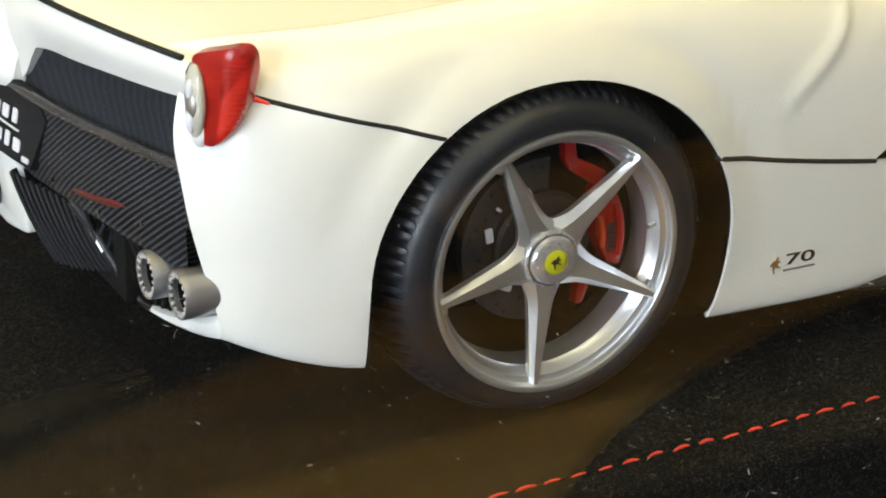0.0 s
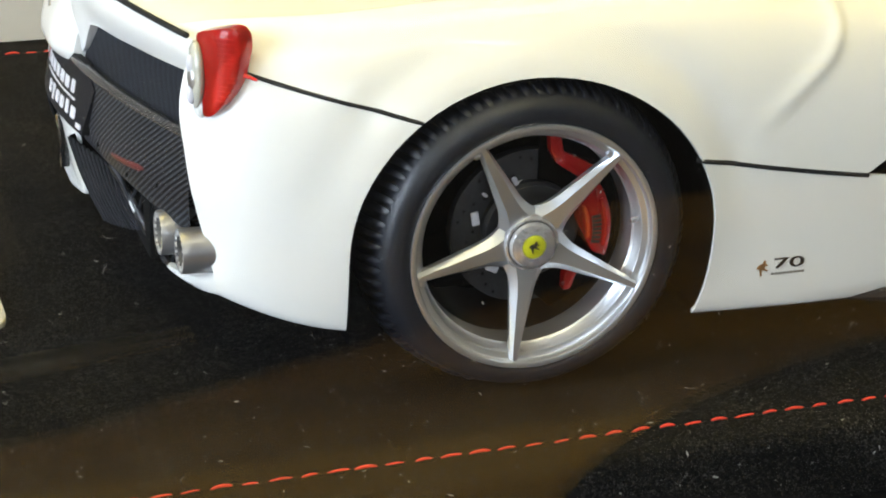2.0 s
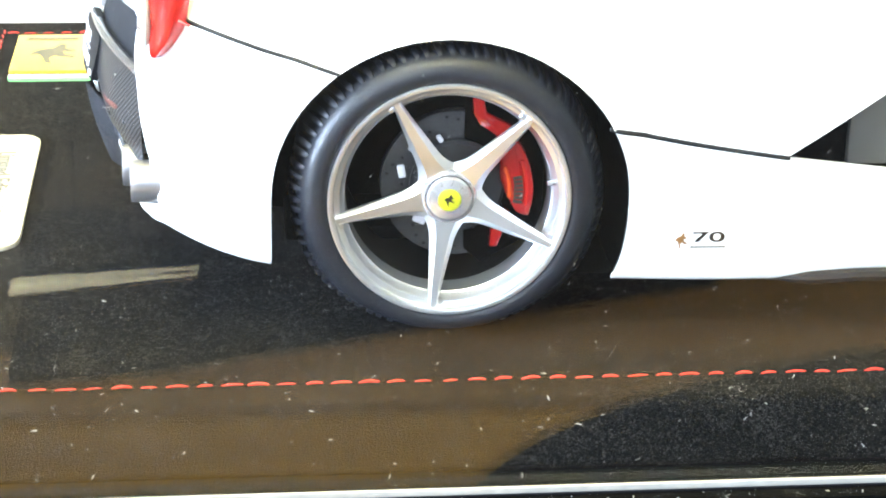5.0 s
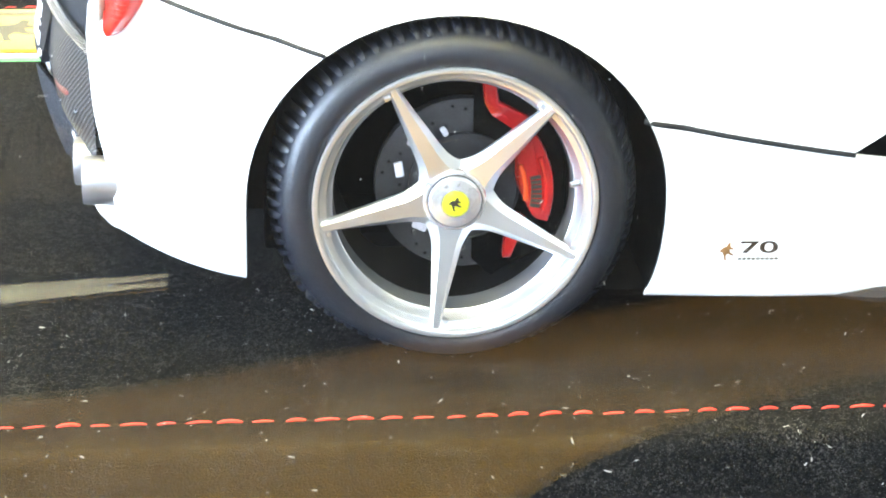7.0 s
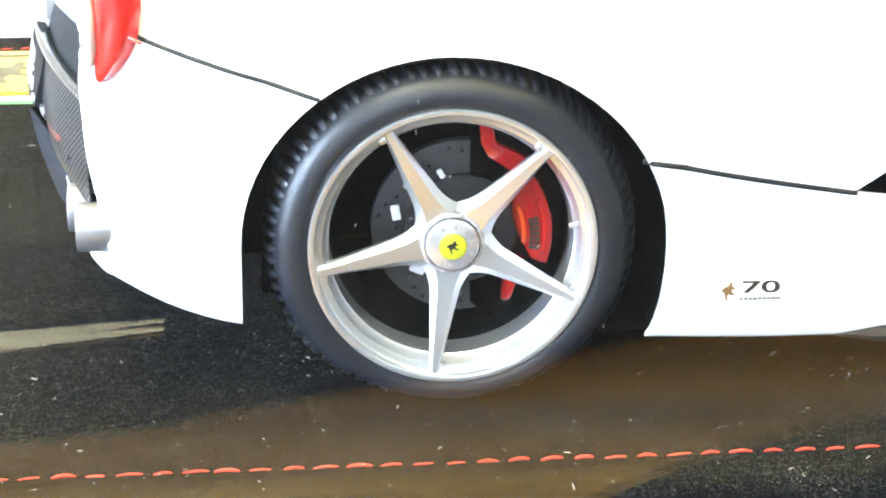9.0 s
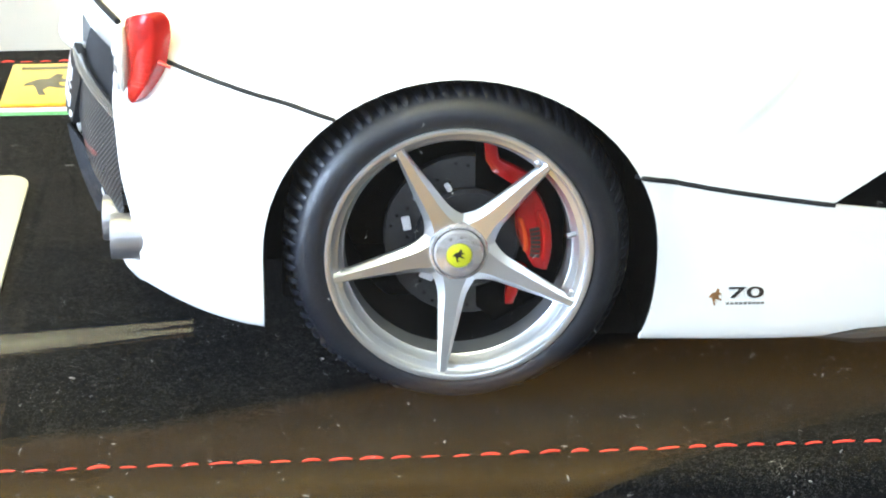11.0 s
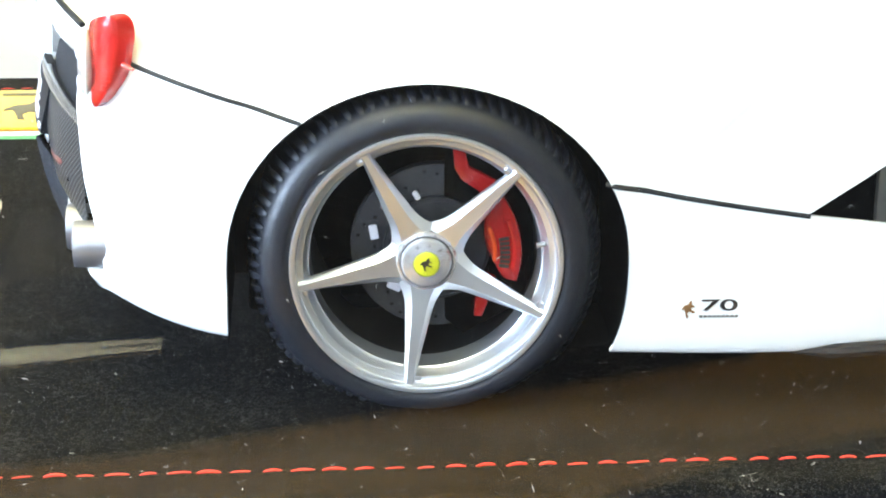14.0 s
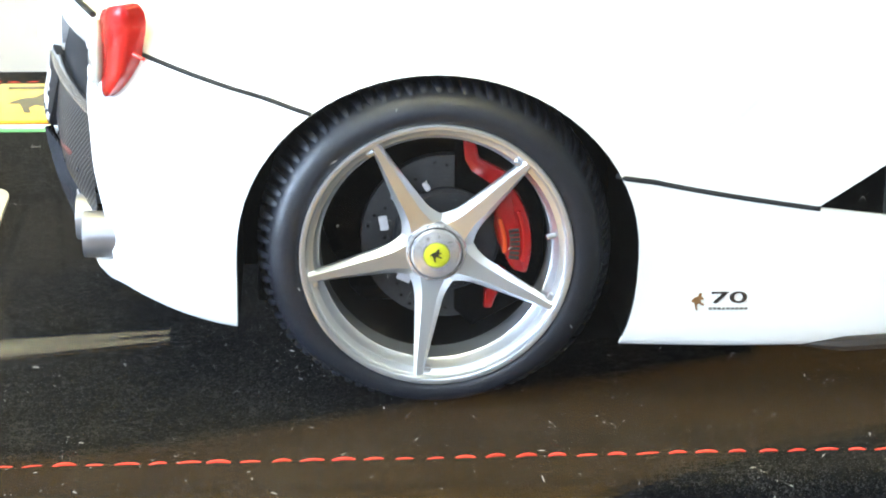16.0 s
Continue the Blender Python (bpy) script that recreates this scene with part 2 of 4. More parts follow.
def slab(outline, z0, z1, bevel=0.0):
    """A plate with an outline in x and y, from height z0 to z1."""
    bm = prism([(x, y) for x, y in outline], 0, 1)
    for v in bm.verts:
        x, t, y = v.co
        v.co = (x, y, z0 + t * (z1 - z0))
    if bevel:
        es = [e for e in bm.edges if abs(e.verts[0].co.z - e.verts[1].co.z) < 1e-6 and e.verts[0].co.z > (z0 + z1) / 2]
        bmesh.ops.bevel(bm, geom=es, offset=bevel, segments=3, affect="EDGES", profile=0.5)
    return bm


def tube(path, radius, n=10, flat=1.0):
    """A round bar along a path of points; radius may be a function of 0..1."""
    pts = [Vector(p) for p in path]
    rows = []
    for i, p in enumerate(pts):
        d = (pts[min(i + 1, len(pts) - 1)] - pts[max(i - 1, 0)]).normalized()
        s = d.cross(Vector((0, 0, 1)))
        s = s.normalized() if s.length > 1e-4 else Vector((1, 0, 0))
        u = s.cross(d)
        r = radius(i / (len(pts) - 1)) if callable(radius) else radius
        rows.append([p + r * (math.cos(2 * math.pi * k / n) * s + flat * math.sin(2 * math.pi * k / n) * u) for k in range(n)])
    bm = grid_mesh(rows, False, True)
    for ring in (rows[0], rows[-1]):
        c = sum(ring, Vector()) / n
        vs = [v for q in ring for v in bm.verts if (v.co - q).length < 1e-6]
        try:
            bm.faces.new(vs)
        except ValueError:
            pass
    return bm


def rounded(x0, x1, y0, y1, r, n=6):
    out = []
    for cx, cy, a0 in ((x1 - r, y1 - r, 0), (x0 + r, y1 - r, 90), (x0 + r, y0 + r, 180), (x1 - r, y0 + r, 270)):
        out += [(cx + r * math.cos(radians(a0 + 90 * k / n)), cy + r * math.sin(radians(a0 + 90 * k / n))) for k in range(n + 1)]
    return out


def ease(a, b, x):
    t = min(1, max(0, (x - a) / (b - a)))
    return t * t * (3 - 2 * t)


def curve_of(keys):
    """A smooth function through a few (position, value) keys."""
    xs, ys = [k[0] for k in keys], [k[1] for k in keys]
    n = len(xs)
    sl = [0.0] * n
    for i in range(n):
        if 0 < i < n - 1:
            sl[i] = (ys[i + 1] - ys[i - 1]) / (xs[i + 1] - xs[i - 1])
        elif i == 0:
            sl[i] = (ys[1] - ys[0]) / (xs[1] - xs[0])
        else:
            sl[i] = (ys[-1] - ys[-2]) / (xs[-1] - xs[-2])

    def f(x):
        if x <= xs[0]:
            return ys[0]
        if x >= xs[-1]:
            return ys[-1]
        i = max(k for k in range(n) if xs[k] <= x)
        h = xs[i + 1] - xs[i]
        t = (x - xs[i]) / h
        return ((2 * t**3 - 3 * t**2 + 1) * ys[i] + (t**3 - 2 * t**2 + t) * h * sl[i]
                + (-2 * t**3 + 3 * t**2) * ys[i + 1] + (t**3 - t**2) * h * sl[i + 1])
    return f


def lettering(name, text, size, m, material, parent, depth=0.05, label="", bold=0.0):
    """Raised writing in the built-in font, turned into a mesh."""
    c = bpy.data.curves.new(name, "FONT")
    c.offset = bold * MM
    c.body, c.size, c.extrude, c.align_x, c.align_y = text, size * MM, depth * MM, "CENTER", "CENTER"
    tmp = bpy.data.objects.new(name, c)
    scene.collection.objects.link(tmp)
    me = bpy.data.meshes.new_from_object(tmp.evaluated_get(bpy.context.evaluated_depsgraph_get()))
    bpy.data.objects.remove(tmp)
    me.materials.clear()
    me.materials.append(material)
    ob = new(name, me)
    ob.parent = parent
    ob.matrix_basis = m
    if label:
        ob["label"] = label
    return ob


def punch(bm, outline, low, high, axis="y"):
    """Cuts a convex outline out of a thin sheet: in x and z, between two depths, or in x and y, between two heights."""
    u, w = (2, 1) if axis == "y" else (1, 2)
    area = sum(p[0] * q[1] - q[0] * p[1] for p, q in zip(outline, outline[1:] + outline[:1]))
    pts = outline if area > 0 else outline[::-1]
    xs, zs = [p[0] for p in pts], [p[1] for p in pts]
    inside = [f for f in bm.faces if any(low < v.co[w] < high for v in f.verts)
              and max(v.co.x for v in f.verts) > min(xs) and min(v.co.x for v in f.verts) < max(xs)
              and max(v.co[u] for v in f.verts) > min(zs) and min(v.co[u] for v in f.verts) < max(zs)]
    for p, q in zip(pts, pts[1:] + pts[:1]):
        co, no = Vector((0, 0, 0)), Vector((0, 0, 0))
        co.x, co[u] = p
        no.x, no[u] = q[1] - p[1], p[0] - q[0]
        no.normalize()
        geom = list({e for f in inside for e in f.edges}) + inside + list({v for f in inside for v in f.verts})
        res = bmesh.ops.bisect_plane(bm, geom=geom, dist=1e-5, plane_co=co, plane_no=no)
        faces = {g for g in res["geom"] if isinstance(g, bmesh.types.BMFace)} | {f for f in inside if f.is_valid}
        inside = [f for f in faces if (f.calc_center_median() - co).dot(no) < 0]
    bmesh.ops.delete(bm, geom=inside, context="FACES")


# ---- the room and the display case ----
def setting(name, bm, material, smooth=False, label=""):
    ob = part(name, bm, material, None, label, smooth)
    return tagged(ob, kind="structure")


setting("floor", block(-3000, 3000, -7000, 186, -820, -800), floor_dark)
setting("wall_back", block(-3000, 3000, 186, 226, -800, 1700), wall_cream)
setting("wall_front", block(-3000, 3000, -7000, -6960, -800, 1700), wall_cream)
setting("wall_rear_side", block(-3040, -3000, -7000, 186, -800, 1700), wall_cream)
setting("wall_nose_side", block(3000, 3040, -7000, 186, -800, 1700), wall_cream)
setting("ceiling", block(-3040, 3040, -7000, 186, 1700, 1740), ceiling_warm)


def table():
    t = thing("table", 0, 0, -46, label="brown wooden table under the display case", category="table")
    part("tabletop", slab([(-600, -420), (700, -420), (700, 180), (-600, 180)], -25, -3, 2), wood, t, "brown wood tabletop")
    # Light falloff is put into the plank colours: brighter near the case, dimmer beyond.
    tones = (dim_wood, wood, dim_wood, wood, dim_wood, dim_wood, wood, dim_wood, dim_wood, dim_wood, wood, lit_wood, lit_wood, lit_wood)
    for k in range(22):
        y0 = -420 + 27.2 * k
        part("plank", slab([(-599, y0), (699, y0), (699, y0 + 26.9), (-599, y0 + 26.9)], -3, 0, 0.3), tones[k % len(tones)], t)
    for x, y in ((-540, -380), (640, -380), (-540, 150), (640, 150)):
        part("leg", block(x - 25, x + 25, y - 25, y + 25, -754, -25, 3), wood, t)
    return t


table()


def flat_thing(name, outline, thick, label, category, material=suede):
    t = thing(name, 0, 0, -46, label=label, category=category)
    part("cover", slab(outline, 0, thick, 0.4), material, t)
    return t


def tablet():
    """A thin black slab before the case; it shows only as a mirror image."""
    return flat_thing("tablet", [(-64, -135), (-64, -196), (66, -206), (66, -173), (0, -152.5), (-40, -139)], 3.0, "thin black tablet lying flat on the wooden table", "tablet")


def brass_bar():
    """A polished bar on a thin stand, seen as a mirror image where it catches the window."""
    t = thing("brass_bar", -44, -84, -46, label="polished pale brass bar on a thin black stand", category="metal bar")
    strip = [(-13.4 + 26 * k / 8, 2.2 - 4.6 * k / 8, 2.0 - 1.3 * k / 8) for k in range(9)]
    rows = [[(x, y + w * u, 40.0 + h) for u, h in ((-1, -0.3), (-0.94, 0.0), (0.94, 0.0), (1, -0.3), (0.8, -0.6), (-0.8, -0.6))] for x, y, w in strip]
    bm = grid_mesh(rows, False, True)
    bm.verts.ensure_lookup_table()
    bm.faces.new(bm.verts[:6])
    bm.faces.new(bm.verts[-6:])
    part("bar", bm, polished_brass, t, "polished pale brass bar")
    part("stem", tube([(-12, 1.5, 39.2), (-12, -60, 38.4), (-12, -104, 33), (-12, -112, 24), (-12, -112, 4.0)], 0.5, 10), black_matte, t)
    part("foot", slab(rounded(-22, -2, -122, -102, 3), 3.0, 5, 0.5), black_matte, t)
    return t


polished_brass = make("polished_brass", (1.0, 0.78, 0.40), 0.05, metal=1.0, vary=0.10, scale=300)
tablet()
brass_bar()
# Unseen dark brown sheet, added to dim the mirror image of bare table.
dim_sheet = make("dim_sheet_brown", (0.085, 0.072, 0.055), 0.85, vary=0.25, scale=60, spec=0.1)
flat_thing("folder", [(-420, -262), (-36, -262), (-36, -197.8), (-64.2, -195.8), (-64.5, -150), (-420, -120)], 0.9, "dark brown sheet added to dim the mirror image of the table", "folder", dim_sheet)
flat_thing("folder", [(-35.9, -410), (300, -410), (300, -215), (66, -205.7), (-35.9, -197.9)], 1.2, "flat black folder lying on the wooden table", "folder")
flat_thing("folder", [(-420, -410), (-36, -410), (-36, -262), (-420, -262)], 1.2, "wide flat black folder lying on the wooden table", "folder")


def display_base():
    b = thing("display_base", 60, 63, -46, label="black suede covered display base with red stitching", category="display base")
    part("plinth", block(-142, 250, -90, 96, 0, 36.2, 1.0), plinth_black, b, "black lacquered plinth")
    part("suede_top", block(-134.5, 242, -81.5, 88, 36.2, 46, 1.6, 4), suede, b, "black suede top panel")
    return b


base = display_base()
BX, BY, BZ = 60, 63, -46


def stitch_run(count, place, along):
    """One mesh for a stitch, shared by a whole run."""
    first = None
    for i in range(count):
        if first is None:
            pts = [((t - 0.5) * 2.35, 0, 0.03 + 0.16 * math.sin(math.pi * t)) for t in [k / 6 for k in range(7)]]
            ob = part("stitch", tube(pts, lambda t: 0.07 + 0.09 * math.sin(math.pi * t) ** 0.5, 8), red_thread, base)
            first = ob
        else:
            ob = new("stitch", first.data)
            ob.parent = base
        rnd = random.Random(i * 7 + along)
        x, y = place(i)
        ob.matrix_basis = pose((x - BX + rnd.uniform(-0.1, 0.1)) * MM, (y - BY + rnd.uniform(-0.07, 0.07)) * MM, -BZ * MM, 0, rnd.uniform(-3, 3), along + rnd.uniform(-3, 5) + 4)
        ob.scale = (rnd.uniform(0.75, 1.12), rnd.uniform(0.7, 1.2), rnd.choice((0.45, 0.8, 1.0, 1.2)))


stitch_run(112, lambda i: (-66.5 + 3.28 * i, -12.4), 0)
stitch_run(48, lambda i: (-67.0, -10.6 + 3.28 * i), 90)
stitch_run(37, lambda i: (-65.4 + 3.28 * i, 142.6), 0)


def acrylic_case():
    c = thing("acrylic_cover", 60, 63, -11.7, label="clear acrylic cover with a polished lower edge", category="display cover")
    x0, x1, y0, y1, h = -140, 248, -87.5, 93.5, 112
    panes = [("front_pane", block(x0, x1, y0, y0 + 2, 1.95, h)), ("back_pane", block(x0, x1, y1 - 2, y1, 3.3, h)),
             ("side_pane", block(x0, x0 + 2, y0 + 2.2, y1 - 2.2, 3.3, h)), ("side_pane", block(x1 - 2, x1, y0 + 2.2, y1 - 2.2, 3.3, h)),
             ("top_pane", block(x0, x1, y0, y1, h + 0.1, h + 2))]
    for n, bm in panes:
        part(n, bm, acrylic, c, smooth=False).visible_shadow = False
    part("lower_edge", block(x0, x1, y0 - 0.4, y0 - 0.02, 2.25, 3.2, 0.16, 3), frost, c, "bright polished lower edge")
    # Black strip added to cover the bright reflection in the bottom edge.
    part("edge_mask", block(x0, x1, y0 - 0.3, y0 - 0.02, 1.95, 2.22, 0.05), black_gap, c, "black strip added to hide the bright edge of the pane")
    part("lower_edge", block(x0, x1, y1 - 1.6, y1 + 0.2, 2.0, 3.1, 0.3, 3), frost, c)
    part("lower_edge", block(x0 - 0.2, x0 + 1.6, y0 + 2.1, y1 - 2.1, 2.0, 3.1, 0.3, 3), frost, c)
    return c


acrylic_case()


def name_plate():
    p = thing("name_plate", -60.4, 57.3, 0, label="cream metal edition plate with grey engraved lettering on the base", category="plate")
    part("plate", slab(rounded(-4.5, 4.5, -24.7, 24.7, 3.8), 0, 0.7, 0.2), cream_metal, p)
    lettering("lettering", "Limited Edition 08/36", 3.7, pose(-0.2 * MM, 0, 0.72 * MM, 0, 0, -90), ink_grey, p, 0.02, "grey engraved lettering")


name_plate()


def horse_blob(s=1.0):
    """A plain prancing patch, in x and z."""
    pts = [(-0.9, 0.1), (-0.5, 0.45), (-0.1, 0.5), (0.15, 0.95), (0.4, 0.85), (0.35, 0.5), (0.75, 0.35), (0.7, 0.2), (0.3, 0.2),
           (0.35, -0.1), (0.8, -0.3), (0.7, -0.45), (0.2, -0.3), (0.0, -0.2), (-0.2, -0.5), (-0.05, -0.95), (-0.3, -0.95), (-0.45, -0.4), (-0.6, -0.05), (-0.95, -0.1)]
    return [(x * s, z * s) for x, z in pts]


ink_grey_dark = make("charcoal_ink", (0.09, 0.085, 0.06), 0.5, vary=0.2)


def emblem_plate():
    p = thing("emblem_plate", -56.6, 124.6, 0, label="yellow enamel emblem plate with a dark emblem on the base", category="plate")
    part("plate", slab(rounded(-7.3, 7.3, -12.3, 12.9, 0.6), 0.0, 0.5), green_edge, p, "green stripe")
    part("stripe", slab(rounded(-7.2, 7.2, -11.7, -11.1, 0.1), 0.5, 0.9), ink_white, p, "white stripe")
    part("stripe", slab(rounded(-7.2, 7.2, -11.08, -10.5, 0.1), 0.5, 0.95), red_enamel, p, "red stripe")
    part("face", slab(rounded(-7.2, 7.2, -10.4, 12.8, 0.6), 0.5, 1.2, 0.15), yellow_enamel, p)
    part("emblem", slab([(x * 4.6, 0.6 + z * 6.2) for x, z in horse_blob()], 1.2, 1.25), ink_grey_dark, p, "dark emblem patch")
    part("lettering_bar", slab([(-5.5, 9.2), (3.6, 9.2), (3.6, 10.6), (-5.5, 10.6)], 1.2, 1.24), ink_grey_dark, p)


emblem_plate()


def pouch():
    """A dark soft thing that lies before the case and shows only as its mirror image."""
    p = thing("dark_pouch", 120, -35, -46, label="black soft pouch lying on the table before the case", category="pouch")
    rows = []
    for inset, z in ((0.0, 0), (-1.5, 6), (-1.5, 15), (0.5, 22), (3.5, 25.2), (8, 26)):
        n = 48
        row = [((121 - inset) * math.cos(a), -(65 - inset) * math.sin(a) + min(4.0, inset), z) for a in [math.pi * k / n for k in range(n + 1)]]
        row += [(-117 + 234 * k / 12, 5 - min(4.0, max(0, inset)), z) for k in range(13)]
        rows.append(row)
    bm = grid_mesh(rows, False, True)
    bm.verts.ensure_lookup_table()
    bm.faces.new(bm.verts[-len(rows[0]):])
    part("pouch_body", bm, suede, p)


pouch()


# ---- the model car ----
car = thing("model_car", 0, 0, 0, -0.94, "white pearl open-top sports car scale model on the suede base", "model car")
YC = 51.0
side_y = curve_of([(-36, 8.4), (-32.5, 5.5), (-28, 3.3), (-22, 1.6), (-14, 0.8), (0, 0.3), (20, 0.1), (42, 0.1), (60, 1), (100, 5), (130, 3), (147, 1), (175, 4), (195, 14), (205, 28)])
low_z = curve_of([(-36, 13.0), (-33.2, 12.1), (-29.5, 10.95), (-26, 10.1), (-22, 9.5), (0, 8.4), (20, 7.6), (41, 7.3), (52, 8.2), (80, 8), (205, 8)])
crest_z = curve_of([(-36, 42.2), (-31.6, 43.6), (-20, 44.6), (0, 46), (20, 46.3), (40, 44.6), (60, 43), (100, 41), (130, 41), (147, 41), (175, 33), (195, 24), (205, 16)])
deck_z = curve_of([(-36, 43.4), (-20, 45.5), (0, 48), (20, 50.5), (45, 55), (60, 58), (90, 60), (110, 56), (135, 42), (165, 36), (195, 24), (205, 15)])


wrap_x = curve_of([(11, -0.4), (14, -0.3), (19, 0.6), (25, 1.9), (30, 2.4), (34, 2.6), (38, 1.8), (41, 0.3)])
wrap_y = curve_of([(11, -0.8), (14, -0.8), (19, 1.0), (25, 2.0), (30, 2.9), (34, 3.2), (38, 2.2), (41, 0.4)])


crease_x = curve_of([(30, 26.6), (32, 29.0), (35, 32.8), (38.6, 36.8), (42, 38.4), (46, 37.6)])


def tail(y):
    """How far the tail reaches back behind the corner, across the car."""
    return -9.5 * math.sin(min(1, max(0, (y - 9) / (YC - 9))) * math.pi / 2)


def section(s):
    y, zb, zc, zd = side_y(s), low_z(s), crest_z(s), deck_z(s)
    lo = zc - 44
    k = [(y + 1.3, zb + 0.5), (y + 0.7, zb + 0.05), (y + 0.25, zb + 1.2), (y + 0.05, zb + 4.2), (y, 20.6 + lo * 0.3), (y + 0.3, 29 + lo * 0.6), (y + 1.6, 36 + lo * 0.8), (y + 4.2, 41 + lo), (y + 8.5, zc), (y + 10.0, zc + 0.1 * (zd - zc) + 0.08),
         (y + 14, zc + 0.25 * (zd - zc)), (33, zc + 0.72 * (zd - zc)), (43, zc + 0.97 * (zd - zc)), (YC, zd)]
    n = len(k)
    out = []
    for i in range(n - 1):
        p0, p1, p2, p3 = k[max(i - 1, 0)], k[i], k[i + 1], k[min(i + 2, n - 1)]
        for j in range(6):
            t = j / 6
            q = [0.5 * (2 * b + (c - a) * t + (2 * a - 5 * b + 4 * c - d) * t * t + (3 * b - a - 3 * c + d) * t**3) for a, b, c, d in zip(p0, p1, p2, p3)]
            out.append(q)
    out.append(k[-1])
    w = ease(-10, -36, s) if s < -10 else 0.0
    f = max(0.0, (-32.5 - s) / 3.5) ** 1.5
    res = []
    for i, (yy, zz) in enumerate(out):
        if 20 < s < 60 and 12 < i < 54:
            yy -= 0.55 * ease(30.5, 34, zz) * math.exp(-(((s - crease_x(zz)) * 0.9) ** 2) / (1.1 if s < crease_x(zz) else 0.35))
        if 4 < i < 60 and abs(s) < 28:
            yy -= 0.6 * ease(27.5, 20.5, math.hypot(s, zz - 18.2)) * ease(10, 20, zz)
            yy += 0.4 * math.exp(-(((math.hypot(s, zz - 18.2) - 25.8) / 1.9) ** 2)) * ease(22, 28, zz) * ease(44, 40, zz) * ease(28, 25, abs(s))
        if i < 44:
            res.append((s - f * wrap_x(zz), yy + f * wrap_y(zz), zz))
        else:
            res.append((s + w * tail(yy), yy, zz))
    return res


def body_shell():
    ss = [-36, -35.3, -34.4, -33.2] + [-32 + 2 * i for i in range(30)] + [28 + 0.6 * i for i in range(26)] + [44 + 2 * i for i in range(14)] + [74 + 5 * i for i in range(27)]
    rows = []
    for s in ss:
        r = section(s)
        rows.append(r + [(x, 2 * YC - y, z) for x, y, z in reversed(r[:-1])])
    bm = grid_mesh(rows)
    bmesh.ops.recalc_face_normals(bm, faces=bm.faces)
    up = max(bm.faces, key=lambda f: f.calc_center_median().z)
    if up.normal.z < 0:
        bmesh.ops.reverse_faces(bm, faces=bm.faces)
    for cx in (0, 147):
        punch(bm, arch_outline(cx), -12, 26)
        punch(bm, arch_outline(cx), 76, 114)
    for y0, y1 in ((-12, 12), (90, 114)):
        punch(bm, [(41.9, 23.75), (64, 20.9), (64, 38)], y0, y1)
    punch(bm, rounded(66, 108, 20, 82, 8), 40, 80, "z")
    bmesh.ops.remove_doubles(bm, verts=bm.verts, dist=0.002)
    bmesh.ops.solidify(bm, geom=bm.faces[:], thickness=0.45)
    return part("body_shell", bm, white_paint, car, "white pearl painted body")


def arch_outline(cx=0.0):
    out = [(cx + 13.0, -3)] + [(cx + 22.35 - 1.85 * ((18.2 - z) / 10.8) ** 2.6, z) for z in (7.2, 8.4, 9.8, 11.4, 13.2, 15.4)]
    for i in range(33):
        a = math.pi * i / 32
        out.append((cx + (22.35 if a < math.pi / 2 else 21.95) * math.cos(a), 18.2 + 20.35 * math.sin(a) ** 0.96))
    return out + [(cx - 21.95, -3)]


body = body_shell()
bpy.context.view_layer.update()


def on_side(x, z, lift=0.0):
    """The point of the flank at x and z, a little outside it."""
    hit, place, normal, _ = body.ray_cast(Vector((x * MM, -0.03, z * MM)), Vector((0, 1, 0)))
    return Vector((x, place.y / MM - lift, z)) if hit else Vector((x, side_y(x) - lift, z))


def seam(name, points, width=0.36, material=black_gap):
    """A dark shut line let into the flank."""
    return part(name, tube([on_side(x, z, -0.14) for x, z in points], width, 8), material, body)


seam("shut_line", [(-32.6 + 19.0 * t, 39.3 - 5.0 * t + 0.1 * math.sin(math.pi * t)) for t in [k / 24 for k in range(25)]], 0.29)
seam("shut_line", [(19.5 + 22.7 * t, 27.55 - 3.95 * t - 0.15 * math.sin(math.pi * t)) for t in [k / 24 for k in range(25)]], 0.34)

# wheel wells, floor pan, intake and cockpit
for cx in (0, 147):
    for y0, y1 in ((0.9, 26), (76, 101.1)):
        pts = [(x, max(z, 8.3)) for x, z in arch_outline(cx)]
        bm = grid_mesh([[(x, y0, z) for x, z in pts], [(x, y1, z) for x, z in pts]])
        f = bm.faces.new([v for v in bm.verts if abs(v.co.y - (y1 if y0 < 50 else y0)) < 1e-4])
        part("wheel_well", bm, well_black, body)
part("floor_pan", block(-20, 196, 14, 88, 8.0, 10.0, 0.5), black_matte, car)
part("inner_panel", block(-33.4, -32.4, 11, 91, 10, 41), black_matte, car)
part("side_sill", tube([(40.5, 1.2, 7.3), (46, 0.6, 7.4), (52, 0.5, 7.8), (70, 1.5, 7.6), (120, 4.5, 7.4)], lambda t: 0.2 + 0.7 * min(1, 6 * t), 8), black_gap, car, "black sill blade")
part("intake_duct", block(40, 51.2, 7.6, 9.6, 19.5, 40), black_matte, car)
# The shade on the door panel is put into this even grey.
shaded_door_grey = make("shaded_door_grey", (0.17, 0.165, 0.15), 0.5, vary=0.15)
door = part("door", prism([(51.3, 20.5), (51.3, 40), (66, 40), (66, 20.5)], 6.6, 8.0, 0.3), shaded_door_grey, car, "inner door panel, its shade painted in as grey")
part("cockpit_tub", slab(rounded(64, 110, 18, 84, 8), 20, 24), black_matte, car)


# ---- wheels ----
ZW, RT = 18.4, 19.75


barrel_dark = make("barrel_dark", (0.02, 0.02, 0.021), 0.45, metal=0.4, vary=0.3)


